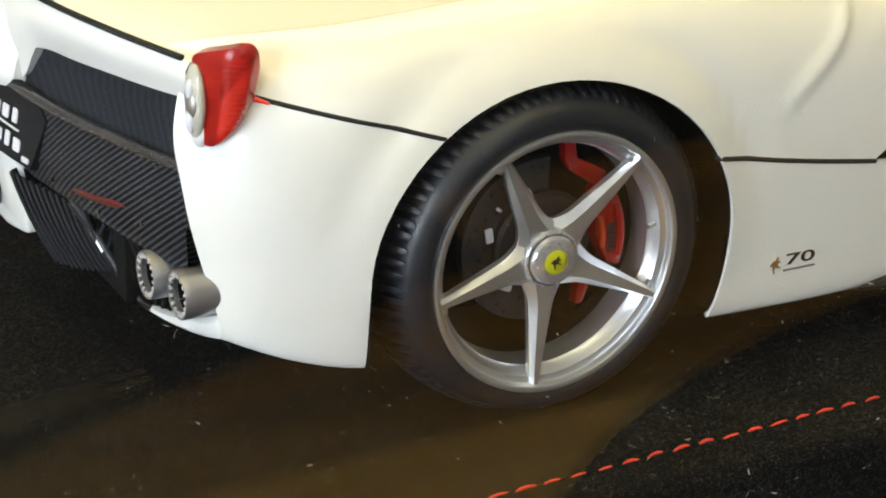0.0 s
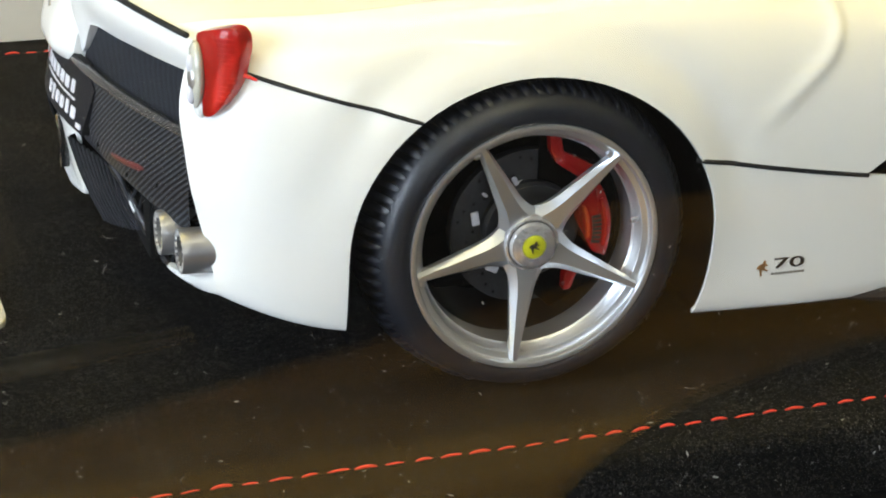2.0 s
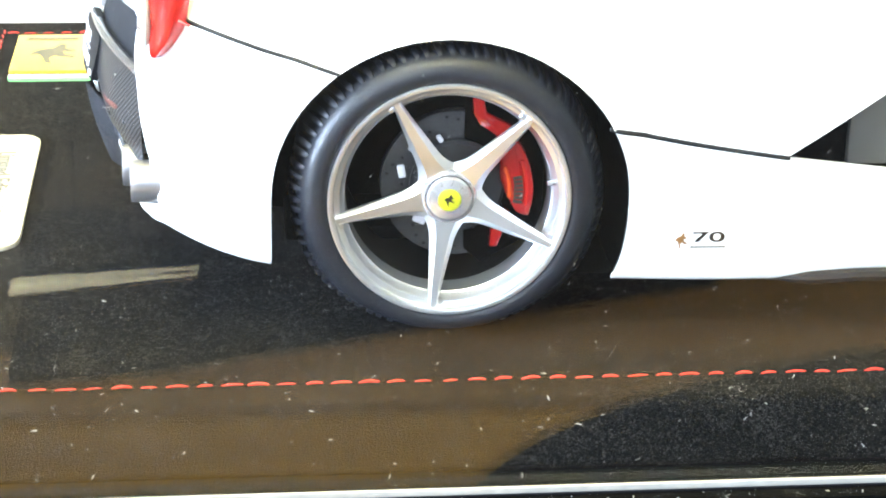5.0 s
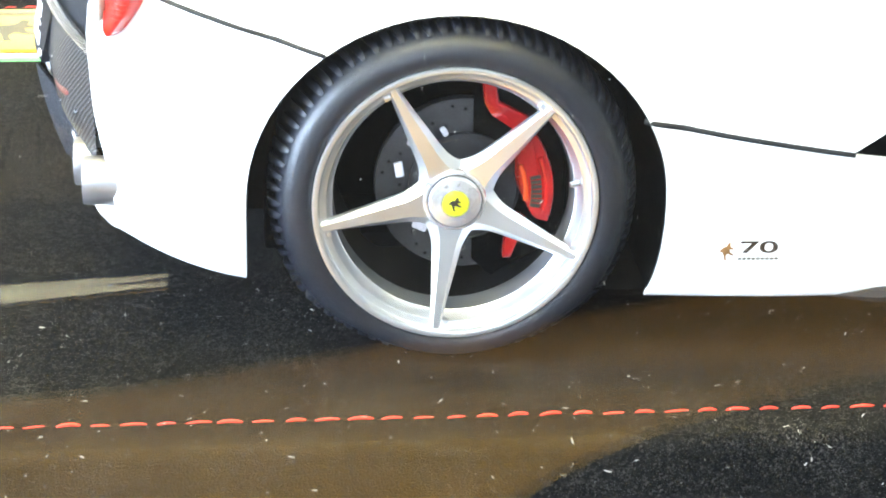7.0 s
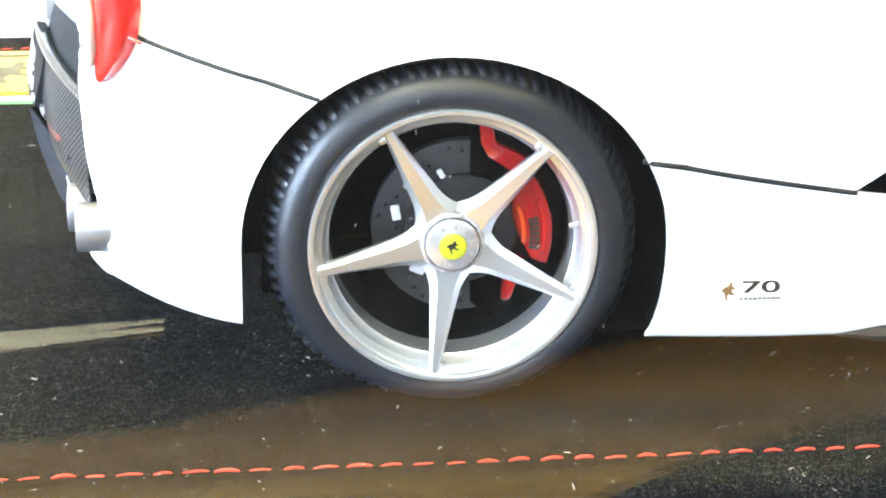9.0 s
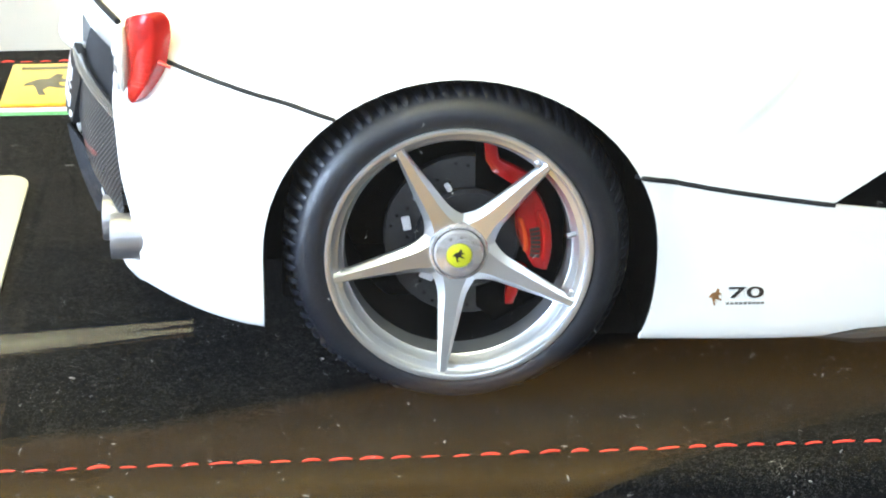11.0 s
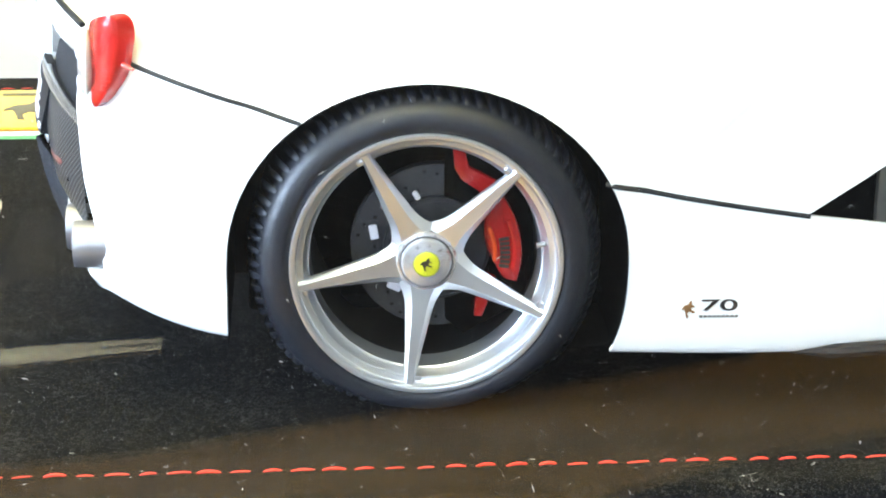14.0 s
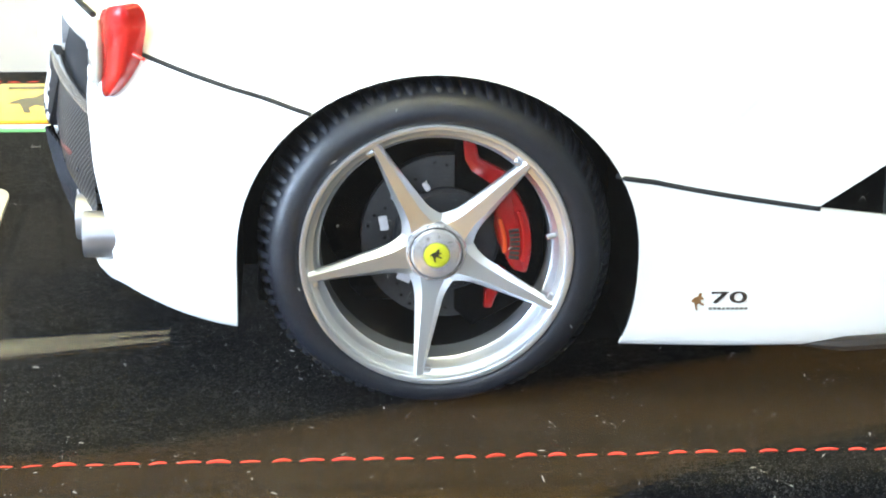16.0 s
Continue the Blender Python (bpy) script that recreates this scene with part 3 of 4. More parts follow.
def tyre_mesh():
    prof = [(14.6, 1.2), (15.0, 0.3), (15.4, 0.0), (16.0, -0.2), (16.8, -0.12), (17.5, 0.2), (18.1, 0.75), (18.5, 1.45), (18.72, 2.2), (18.82, 3.2), (18.85, 4.6), (18.85, 17), (18.7, 19), (16, 20), (14.6, 19)]
    bm = lathe(prof, 120)
    settle(bm)
    return bm


def settle(bm):
    """The tyre sags a little, so that it stands flat on the base."""
    for v in bm.verts:
        if v.co.z < 0:
            r = math.hypot(v.co.x, v.co.z)
            sag = (1 - (ZW - 0.03) / RT) * ease(16.4, 19, r) * ease(9, 16, -v.co.z)
            v.co.z *= 1 - sag
            if v.co.y < 6:
                v.co.y -= 7.0 * sag * ease(15.6, 17.5, r)


def tread_blocks():
    """Shoulder lugs that run out of the sidewall, with slanting slots between them."""
    bm = bmesh.new()
    n = 80
    for i in range(n):
        a = 2 * math.pi * i / n + 0.006 * math.sin(i * 2.4)
        if math.sin(a) < -0.93:
            continue
        w = 0.0235 + 0.003 * math.sin(i * 5.1)
        spine = ((0.0, 18.4, 1.0), (0.003, 18.8, 1.4), (0.008, 19.15, 1.95), (0.018, 19.52, 3.0), (0.036, RT, 4.6), (0.06, RT, 7.2))
        rows = []
        for k, (da, r, y) in enumerate(spine):
            half_w = w * (0.55, 0.85, 1.0, 1.0, 1.0, 1.0)[k]
            ring = []
            for u, drop in ((-1, 0.55), (-0.86, 0.06), (0.0, 0.0), (0.86, 0.06), (1, 0.55)):
                rr = r - drop * (0.25 if k == 0 else 1.0)
                ang = a + da + u * half_w
                ring.append((rr * math.cos(ang), y + 0.25 * drop, rr * math.sin(ang)))
            rows.append(ring)
        vs = [[bm.verts.new(p) for p in ring] for ring in rows]
        for r0, r1 in zip(vs, vs[1:]):
            for k in range(4):
                bm.faces.new((r0[k], r0[k + 1], r1[k + 1], r1[k]))
    settle(bm)
    return bm


def spoke_mesh(angle):
    """One tapering star spoke with a raised ridge, from the hub to a point on the lip."""
    rows = []
    n = 14
    for i in range(n + 1):
        t = i / n
        r = 2.4 + 12.15 * t
        w = 0.48 + 1.48 * (1 - t) + (1.3 * ((0.28 - t) / 0.28) ** 2 if t < 0.28 else 0)
        y = 1.75 - 1.55 * t**0.9
        d = 1.5 + 0.5 * (1 - t)
        h = 0.22 + 0.36 * w / 1.8
        rows.append([(r, y + d, -w * 0.85), (r, y + h + 0.25, -w), (r, y + h, -w * 0.86), (r, y + 0.04, -0.50 * w), (r, y + 0.10 * h, 0.52 * w), (r, y + h * 1.15, w * 0.86), (r, y + h * 1.15 + 0.25, w), (r, y + d, w * 0.85)])
    bm = grid_mesh(rows, False, True)
    ends = [v for v in bm.verts if abs(v.co.x - rows[-1][0][0]) < 1e-5]
    bm.faces.new(ends)
    bmesh.ops.rotate(bm, verts=bm.verts, cent=(0, 0, 0), matrix=Matrix.Rotation(-angle, 3, "Y"))
    return bm


def wheel(name, x, y, phase, mirrored=False):
    w = new(name)
    w.parent = car
    w.empty_display_size = 0.01
    w.matrix_basis = pose(x * MM, y * MM, ZW * MM, 0, 0, 180 if mirrored else 0)
    tyre = part("tyre", tyre_mesh(), rubber, w)
    part("tread", tread_blocks(), rubber, tyre, "shoulder lugs of the tread")
    rim = part("rim", lathe([(14.6, 1.3), (15.12, 0.15), (15.05, -0.12), (14.75, -0.18), (14.45, -0.05), (14.32, 0.2), (14.28, 0.8), (14.15, 0.9), (13.6, 1.05), (13.5, 1.2), (13.15, 2.4), (12.9, 2.6), (12.7, 5.6)], 128), alloy, w, "satin silver five-spoke rim")
    part("barrel", lathe([(12.7, 5.6), (12.6, 9), (12.6, 18), (14.4, 18.6)], 96), barrel_dark, w, "dark wheel barrel")
    for k in range(5):
        a = radians(phase + 72 * k)
        part("spoke", spoke_mesh(a), alloy, rim, "", True, 20)
        bm = block(13.3, 13.95, 0.7, 1.6, 0.3, 1.3, 0.2)
        bmesh.ops.rotate(bm, verts=bm.verts, cent=(0, 0, 0), matrix=Matrix.Rotation(-a, 3, "Y"))
        part("spoke_foot", bm, alloy, rim)
    bm = tube([(13.3, 1.7, 0), (12.3, 1.4, 0)], 0.3, 8)
    bmesh.ops.rotate(bm, verts=bm.verts, cent=(0, 0, 0), matrix=Matrix.Rotation(-radians(8), 3, "Y"))
    part("valve", bm, steel, rim)
    hub = part("hub", lathe([(3.5, 3.2), (3.45, 1.8), (3.2, 1.45), (2.85, 1.35), (2.8, 1.1), (2.6, 0.8), (1.5, 0.55), (1.42, 0.75), (0.0, 0.75)], 64), polished_alloy, w, "silver wheel nut with notches")
    part("hub_groove", lathe([(2.96, 1.40), (2.95, 1.33), (2.86, 1.3), (2.84, 1.4)], 64), black_gap, hub)
    for k in range(10):
        a = radians(36 * k + 10)
        part("nut_notch", tube([(2.1 * math.cos(a), 0.8, 2.1 * math.sin(a)), (2.1 * math.cos(a), 0.63, 2.1 * math.sin(a))], 0.2, 8), polished_alloy, hub)
    for k in range(10):
        a = radians(36 * k)
        part("bolt", tube([(3.15 * math.cos(a), 1.6, 3.15 * math.sin(a)), (3.15 * math.cos(a), 1.3, 3.15 * math.sin(a))], 0.17, 6), polished_alloy, hub)
    cap = part("cap", lathe([(1.4, 0.75), (1.38, 0.55), (1.25, 0.47), (0.0, 0.45)], 40), lime_enamel, hub, "lime yellow centre cap")
    part("emblem", prism(horse_blob(0.8), 0.45, 0.42), ink_dark, cap, "black emblem patch")
    disc = part("brake_disc", lathe([(3.0, 6.6), (9.3, 6.6), (9.6, 6.8), (9.6, 8.0), (9.3, 8.2), (3.0, 8.2)], 72), disc_grey, w, "dark grey brake disc")
    disc.location.x = 1.4 * MM
    part("upright", prism([(2.4, -8.5), (4.5, -10.5), (12.4, -6), (12.4, 9), (4.0, 12.2), (2.2, 11.5)], 6.3, 6.5), well_black, w)
    part("disc_hat", lathe([(0, 5.4), (5.6, 5.4), (6.0, 5.8), (6.0, 6.6)], 48), disc_grey, disc)
    rnd = random.Random(4)
    for k in range(40):
        a, r = 2 * math.pi * k / 40, (6.9, 7.7, 8.5, 8.9)[k % 4]
        part("vent_hole", lathe_at(0.2, r * math.cos(a), 6.57, r * math.sin(a)), black_matte, disc)
    for a, r, s, tilt in ((163, 7.4, 1.15, 80), (140, 7.8, 0.5, 40), (222, 6.4, 1.1, 25), (110, 6.8, 0.75, 60)):
        bm = block(-0.75 * s, 0.75 * s, -0.2, 0.2, -0.42 * s, 0.42 * s, 0.17)
        bmesh.ops.rotate(bm, verts=bm.verts, cent=(0, 0, 0), matrix=Matrix.Rotation(radians(tilt), 3, "Y"))
        bmesh.ops.translate(bm, verts=bm.verts, vec=(r * math.cos(radians(a)), 5.35, r * math.sin(radians(a))))
        part("clip", bm, ink_white, disc, "bright white clip")
    # caliper: an arc of red enamel with a mounting arm
    def arc(a0, a1, r0, r1, n=18):
        f = [radians(a0 + (a1 - a0) * i / n) for i in range(n + 1)]
        return [(r1 * math.cos(a), r1 * math.sin(a)) for a in f] + [(r0 * math.cos(a), r0 * math.sin(a)) for a in reversed(f)]
    bean = [radians(-19 + 58 * i / 22) for i in range(23)]
    inner = [10.5 - 3.7 * math.sin(math.pi * min(1.0, 0.06 + 0.94 * i / 25)) ** 0.62 for i in range(23)]
    outline = [(10.85 * math.cos(a), 10.85 * math.sin(a)) for a in bean] + [(r * math.cos(a), r * math.sin(a)) for a, r in reversed(list(zip(bean, inner)))]
    cal = part("caliper", prism(outline, 3.6, 9.5, 0.55), red_enamel, w, "glossy red brake caliper")
    part("caliper_ridge", prism(arc(-6, 25, 7.5, 8.0), 3.25, 3.8, 0.18), orange_enamel, cal, "glossy orange-red rail")
    part("caliper_ridge", prism(arc(-12, 24, 9.75, 10.35), 3.25, 3.8, 0.22), red_enamel, cal)
    for k in range(7):
        a = radians(-9 + 3.4 * k)
        bm = block(8.35, 9.5, 3.52, 3.62, -0.2, 0.2)
        bmesh.ops.rotate(bm, verts=bm.verts, cent=(0, 0, 0), matrix=Matrix.Rotation(-a, 3, "Y"))
        part("lettering_bar", bm, ink_dark, cal)
    part("mount_arm", prism([(3.0, 12.4), (4.3, 12.4), (4.9, 9.6), (8.8, 7.6), (7.8, 5.6), (4.0, 8.2), (3.2, 9.6)], 5.0, 8.0, 0.3), red_enamel, cal)
    part("mount_arm", prism([(5.6, -8.0), (6.6, -8.0), (8.2, -3.4), (6.9, -3.0), (5.7, -6.2)], 5.0, 7.5, 0.25), red_enamel, cal)
    return w


def lathe_at(r, x, y, z, n=8):
    bm = lathe([(r, 0), (0, -0.01)], n)
    bmesh.ops.translate(bm, verts=bm.verts, vec=(x, y, z))
    return bm


wheel("rear_wheel", 0, 0, 46.4)
wheel("front_wheel", 147, 0.6, 20.0)
wheel("rear_wheel", 0, 2 * YC, 60.0, True)
wheel("front_wheel", 147, 2 * YC - 0.6, 10.0, True)


# ---- tail of the car ----
def tail_lamp(mirror):
    """Red wrap-round lens with a clear round lamp towards the rear."""
    def surface(r, a):
        """r: 0 in the middle, 1 on the rim; a: the way round."""
        c, k = (0.34, 39.6), (a / (2 * math.pi)) % 1.0
        t, z = (c[i] + r * (rim[i](k) - c[i]) for i in (0, 1))
        return lens_point(t, z, 0.25 * (1 - r * r) - 0.3 * r ** 10)

    def lens_point(t, z, bulge):
        p0, p1, p2 = (-33.0, 6.2), (-37.0, 7.6), (-37.2, 14.2)
        x, y = ((1 - t) ** 2 * a0 + 2 * t * (1 - t) * a1 + t * t * a2 for a0, a1, a2 in zip(p0, p1, p2))
        bulge += 0.1 - 0.3 * ease(0.3, 0.6, t) + 0.25 * ease(38.5, 34.5, z) + 0.3 * ease(37, 35, z) * ease(0.45, 0.7, t)
        return (x - 0.75 * bulge, y - 0.65 * bulge, z)

    edge = [(0.01, 43.2), (0.03, 44.1), (0.10, 44.8), (0.22, 44.9), (0.36, 44.6), (0.52, 44.1), (0.7, 43.5), (0.83, 42.7), (0.88, 40.4), (0.86, 37.6), (0.8, 35.5), (0.68, 34.3),
            (0.55, 34.1), (0.44, 34.6), (0.32, 35.5), (0.20, 36.9), (0.12, 38.4), (0.08, 39.3), (0.04, 41.0), (0.01, 42.2)]
    n = len(edge)
    rim = [curve_of([((k - 2) / n, edge[(k - 2) % n][i]) for k in range(n + 5)]) for i in (0, 1)]
    rows = [[surface(0.02 + 0.98 * i / 14, 2 * math.pi * k / 48) for k in range(80)] for i in range(15)]
    rows.append([(x + 1.5, y + 1.3, z) for x, y, z in rows[-1]])
    bm = grid_mesh(rows, False, True)
    bm.verts.ensure_lookup_table()
    bm.faces.new(bm.verts[:80])

    def fl(b):
        if mirror:
            for v in b.verts:
                v.co.y = 2 * YC - v.co.y

    fl(bm)
    lamp = part("tail_lamp", bm, red_lamp, car, "red tail lamp lens")
    bm = bmesh.new()
    bmesh.ops.create_uvsphere(bm, u_segments=24, v_segments=14, radius=1)
    for v in bm.verts:
        v.co = (-37.0 + 0.9 * v.co.x, 11.1 + 2.0 * v.co.y, 38.5 + 4.0 * v.co.z)
    fl(bm)
    lens = part("reversing_lens", bm, clear_lamp, lamp, "clear round lens")
    for z, h, mat in ((40.0, 1.1, ink_white), (36.6, 1.3, ink_white), (38.4, 1.5, steel)):
        bm = bmesh.new()
        bmesh.ops.create_uvsphere(bm, u_segments=14, v_segments=10, radius=1)
        k = 0.55 if mat == ink_white else 1.0
        for v in bm.verts:
            v.co = (-37.5 - (0.15 if k < 1 else 0) + 0.6 * v.co.x, 10.6 + 1.15 * k * v.co.y, z + h * v.co.z)
        fl(bm)
        part("bulb", bm, mat, lens)
    bm = bmesh.new()
    bmesh.ops.create_uvsphere(bm, u_segments=24, v_segments=12, radius=1)
    for v in bm.verts:
        v.co = (-36.5 + 0.9 * v.co.x, 11.6 + 2.0 * v.co.y, 35.3 + 1.9 * v.co.z)
    fl(bm)
    part("bezel", bm, white_paint, lamp, "white lamp bezel")
    for k in range(14):
        z = 36.6 + 0.55 * k
        t0 = 0.05 if z > 39 else 0.05 + 0.055 * (39 - z)
        bm = tube([lens_point(t0 + (0.42 - t0) * q / 8, z, 0.18 - 0.16 * abs(q / 4 - 1) ** 2) for q in range(9)], 0.06, 6)
        fl(bm)
        part("lens_rib", bm, red_lamp, lamp)
    bm = tube([(-32.7, 6.15, 39.75), (-32.1, 5.6, 39.6), (-31.5, 5.15, 39.4)], lambda t: 0.3 - 0.15 * t, 10)
    fl(bm)
    part("lens_spike", bm, red_lamp, lamp)


red_lamp = make("red_lamp_plastic", (0.58, 0.016, 0.009), 0.26, vary=0.2, scale=250, coat=0.8)
dark_red = make("dark_red_plastic", (0.10, 0.004, 0.004), 0.4, vary=0.2, coat=0.5)
pale_steel = make("pale_satin_steel", (0.40, 0.40, 0.42), 0.36, metal=0.75, vary=0.1, scale=300)
bright_steel = make("bright_steel", (0.75, 0.75, 0.76), 0.35, metal=0.3, vary=0.08)
clear_lamp = make("pale_lamp_plastic", (0.52, 0.51, 0.44), 0.15, vary=0.25, scale=500, coat=1.0)
for side in (False, True):
    tail_lamp(side)


def across(f, y0, y1, n=40):
    return [f(y0 + (y1 - y0) * i / n) for i in range(n + 1)]


def half(y):
    return y if y <= YC else 2 * YC - y


def rear_x(y):
    return -36 + tail(half(y))


# white lip under the deck edge, the middle pillar, and the dark seam between
band_low = curve_of([(9, 38.4), (17, 37.8), (30, 37.2), (39.5, 36.2), (41.2, 33.5), (43, 31.6), (51, 31.0)])
rows = [[(rear_x(y) - 0.05, y, 42.3), (rear_x(y) - 0.55, y, 41.4), (rear_x(y) - 0.5, y, (42 + band_low(half(y))) / 2), (rear_x(y) + 0.5, y, band_low(half(y))),
         (rear_x(y) + 1.6, y, band_low(half(y)) + 0.2), (rear_x(y) + 1.6, y, 42.2)] for y in [12 + (2 * YC - 24) * i / 60 for i in range(61)]]
part("tail_band", grid_mesh(rows, False, True), white_paint, car, "white tail band")
rows = []
for i in range(17):
    z = 41.6 - 11.2 * i / 16
    hw = 9.6 - 1.6 * ease(41, 31, z)
    out = -46.3 - 1.9 * ease(40, 31.5, z) + (0.9 if i == 16 else 0.25 if i == 15 else 0)
    rows.append([(out + 2.6 * abs(u) ** 4, YC + hw * u, z) for u in [-1 + k / 8 for k in range(17)]] + [(-43, YC + hw, z), (-43, YC - hw, z)])
bm = grid_mesh(rows, False, True)
bm.verts.ensure_lookup_table()
bm.faces.new(bm.verts[-19:])
pillar = part("middle_pillar", bm, white_paint, car, "white middle pillar of the tail")
badge = part("emblem", prism([(x * 0.9, z * 1.3) for x, z in horse_blob()], -0.12, 0.06), steel, pillar, "small dark emblem patch")
badge.matrix_basis = pose(-47.3 * MM, YC * MM, 36.2 * MM, 0, 0, -90)
part("tail_seam", tube([(rear_x(y) - 0.15, y, 42.5 + 0.3 * math.sin(math.pi * (y - 12) / 78)) for y in [13 + (2 * YC - 26) * i / 60 for i in range(61)]], 0.36, 8), black_gap, car)

# grille mesh in the tail opening
m, t, p = node_material("grille_mesh")
p.inputs["Roughness"].default_value = 0.55
p.inputs["Specular IOR Level"].default_value = 0.15
co, vo, rp = t.nodes.new("ShaderNodeTexCoord"), t.nodes.new("ShaderNodeTexVoronoi"), t.nodes.new("ShaderNodeValToRGB")
vo.inputs["Scale"].default_value, vo.inputs["Randomness"].default_value = 2700, 0.05
rp.color_ramp.elements[0].color, rp.color_ramp.elements[1].color = (0.0015, 0.0015, 0.0015, 1), (0.024, 0.027, 0.035, 1)
rp.color_ramp.elements[0].position, rp.color_ramp.elements[1].position = 0.25, 0.5
t.links.new(co.outputs["Object"], vo.inputs["Vector"])
t.links.new(vo.outputs["Distance"], rp.inputs[0])
t.links.new(rp.outputs[0], p.inputs["Base Color"])
mesh_mat = m
rows = [[(rear_x(y) + 1.4, y, 40), (rear_x(y) + 1.6, y, 35), (rear_x(y) + 0.6, y, 30.2), (rear_x(y) + 2.0, y, 29.6), (rear_x(y) + 2.6, y, 40)] for y in [12.2 + (2 * YC - 24.4) * i / 40 for i in range(41)]]
part("grille", grid_mesh(rows, False, True), mesh_mat, car, "black mesh grille")

# carbon shelf, with a rounded upper edge, falling to the exhausts
shelf_low = curve_of([(9, 18.6), (16, 20.0), (25, 21.2), (43, 21.0), (51, 21.0)])
shelf_out = curve_of([(9, -36.6), (16, -39.6), (25, -42.6), (43, -45.2), (51, -45.6)])
rows = []
for i in range(81):
    y = 11.4 + (2 * YC - 22.8) * i / 80
    h = half(y)
    xo, zl = shelf_out(h), shelf_low(h)
    xi = rear_x(y) + 0.4
    rows.append([(xi + 2.5, y, 30.4), (xi, y, 30.9), (xi - 0.5, y, 30.6), (xi * 0.6 + xo * 0.4 - 0.6, y, 27.4), (xi * 0.25 + xo * 0.75 - 0.7, y, 24), (xo - 0.2, y, zl + 0.6), (xo, y, zl), (xo + 1.2, y, zl - 0.2), (xi + 4, y, zl + 1)])
part("diffuser_shelf", grid_mesh(rows, False, True), weave, car, "carbon-fibre shelf with diagonal weave")

satin_black = make("satin_black", (0.010, 0.010, 0.012), 0.32, vary=0.25, spec=0.4)
smoke_gloss = make("smoke_gloss_plastic", (0.034, 0.034, 0.042), 0.2, vary=0.15, coat=1.0)


def shelf_x(y, z):
    """Where the face of the shelf lies at a height."""
    xo, xi = shelf_out(half(y)), rear_x(y) + 0.4
    k = [(30.6, xi - 0.5), (27.4, xi * 0.6 + xo * 0.4 - 0.6), (24, xi * 0.25 + xo * 0.75 - 0.7), (shelf_low(half(y)) + 0.6, xo - 0.2)]
    for (z0, x0), (z1, x1) in zip(k, k[1:]):
        if z1 <= z <= z0:
            return x0 + (x1 - x0) * (z0 - z) / (z0 - z1)
    return xo


part("shelf_ridge", tube([(rear_x(y) - 0.1, y, 30.75) for y in [12.4 + (2 * YC - 24.8) * i / 60 for i in range(61)]], 0.8, 12, 0.8), smoke_gloss, car, "smoke grey gloss ridge above the shelf")
for mirror in (False, True):
    pts = [(shelf_x(31.5 - 12.5 * t, 22.9 + 1.5 * t) + 0.56, 31.5 - 12.5 * t, 22.9 + 1.5 * t) for t in [k / 10 for k in range(11)]]
    bm = tube([(x, 2 * YC - y if mirror else y, z) for x, y, z in pts], lambda t: 0.62 * (1 - abs(2 * t - 1) ** 6) + 0.05, 12, 1.0)
    part("reflector", bm, dark_red, car, "thin dark red reflector bar")
    for y, z in ((34.1, 22.7), (17.6, 23.2), (24.5, 22.2)):
        xx = shelf_x(y, z)
        part("rivet", tube([(xx - 0.15, 2 * YC - y if mirror else y, z), (xx + 0.6, 2 * YC - y if mirror else y, z)], 0.28, 8), black_gloss, car)

# ribbed diffuser halves below it
rib_grey = make("rib_grey", (0.019, 0.0195, 0.024), 0.6, vary=0.25, spec=0.12)


def diffuser_point(u, v):
    """From the middle (u 0) to the strut (u 1), and from the shelf (v 0) down (v 1)."""
    a, b = Vector((-46.8, 42.0, 21.3)), Vector((-42.3, 29.6, 20.6))
    c, d = Vector((-43.2, 37.8, 11.2)), Vector((-39.9, 26.4, 14.0))
    p = (a * (1 - u) + b * u) * (1 - v) + (c * (1 - u) + d * u) * v
    p.x -= 0.4 * math.sin(math.pi * v)
    p.z -= 0.3 * math.sin(math.pi * u) * v
    return p


for mirror in (False, True):
    fy = (lambda p: (p.x, 2 * YC - p.y, p.z)) if mirror else (lambda p: tuple(p))
    front = [[diffuser_point(k / 16, j / 10) for k in range(17)] for j in range(11)]
    rows = [[fy(p) for p in r] + [fy(p + Vector((1.2, 0.3, 0.2))) for p in reversed(r)] for r in front]
    bm = grid_mesh(rows, False, True)
    diff = part("diffuser", bm, well_black, car, "black ribbed diffuser")
    for k in range(12):
        u = 0.02 + 0.95 * k / 11
        part("rib", tube([fy(diffuser_point(u, j / 10) - Vector((0.15, 0.05, 0))) for j in range(11)], 0.26, 6), rib_grey, diff)
lip_x = curve_of([(0, -38.9), (0.3, -38.2), (0.6, -37.2), (0.85, -36.2), (1, -35.3)])
lip_y = curve_of([(0, 19.6), (0.3, 16.0), (0.6, 12.4), (0.85, 9.6), (1, 8.2)])
lip_z = curve_of([(0, 11.9), (0.3, 12.0), (0.6, 12.3), (0.85, 12.7), (1, 12.95)])
block_front = prism([(-9.3, 13.9), (-8.7, 13.0), (-4, 12.6), (4, 12.6), (8.7, 13.0), (9.3, 13.9), (9.6, 18), (9.0, 24), (4, 24), (-4, 24), (-9.0, 24), (-9.6, 18)], -2.6, 2.6, 0.5)
for v in block_front.verts:
    v.co = (-44.2 + 0.014 * v.co.x ** 2 + v.co.y + 0.10 * (18 - v.co.z), YC + v.co.x, v.co.z)
mid = part("middle_block", block_front, white_paint, car, "white middle block under the tail board")
part("rain_lamp", block(-46.95, -45.7, YC - 1.7, YC + 1.7, 14.2, 20.6, 0.3), black_gloss, mid, "dark vertical lamp slot")
for s in (-1, 1):
    part("tow_knob", tube([(-45.0, YC + s * 10.3, 18.2), (-44.6, YC + s * 8.4, 18.2)], 0.8, 12), black_gloss, mid)

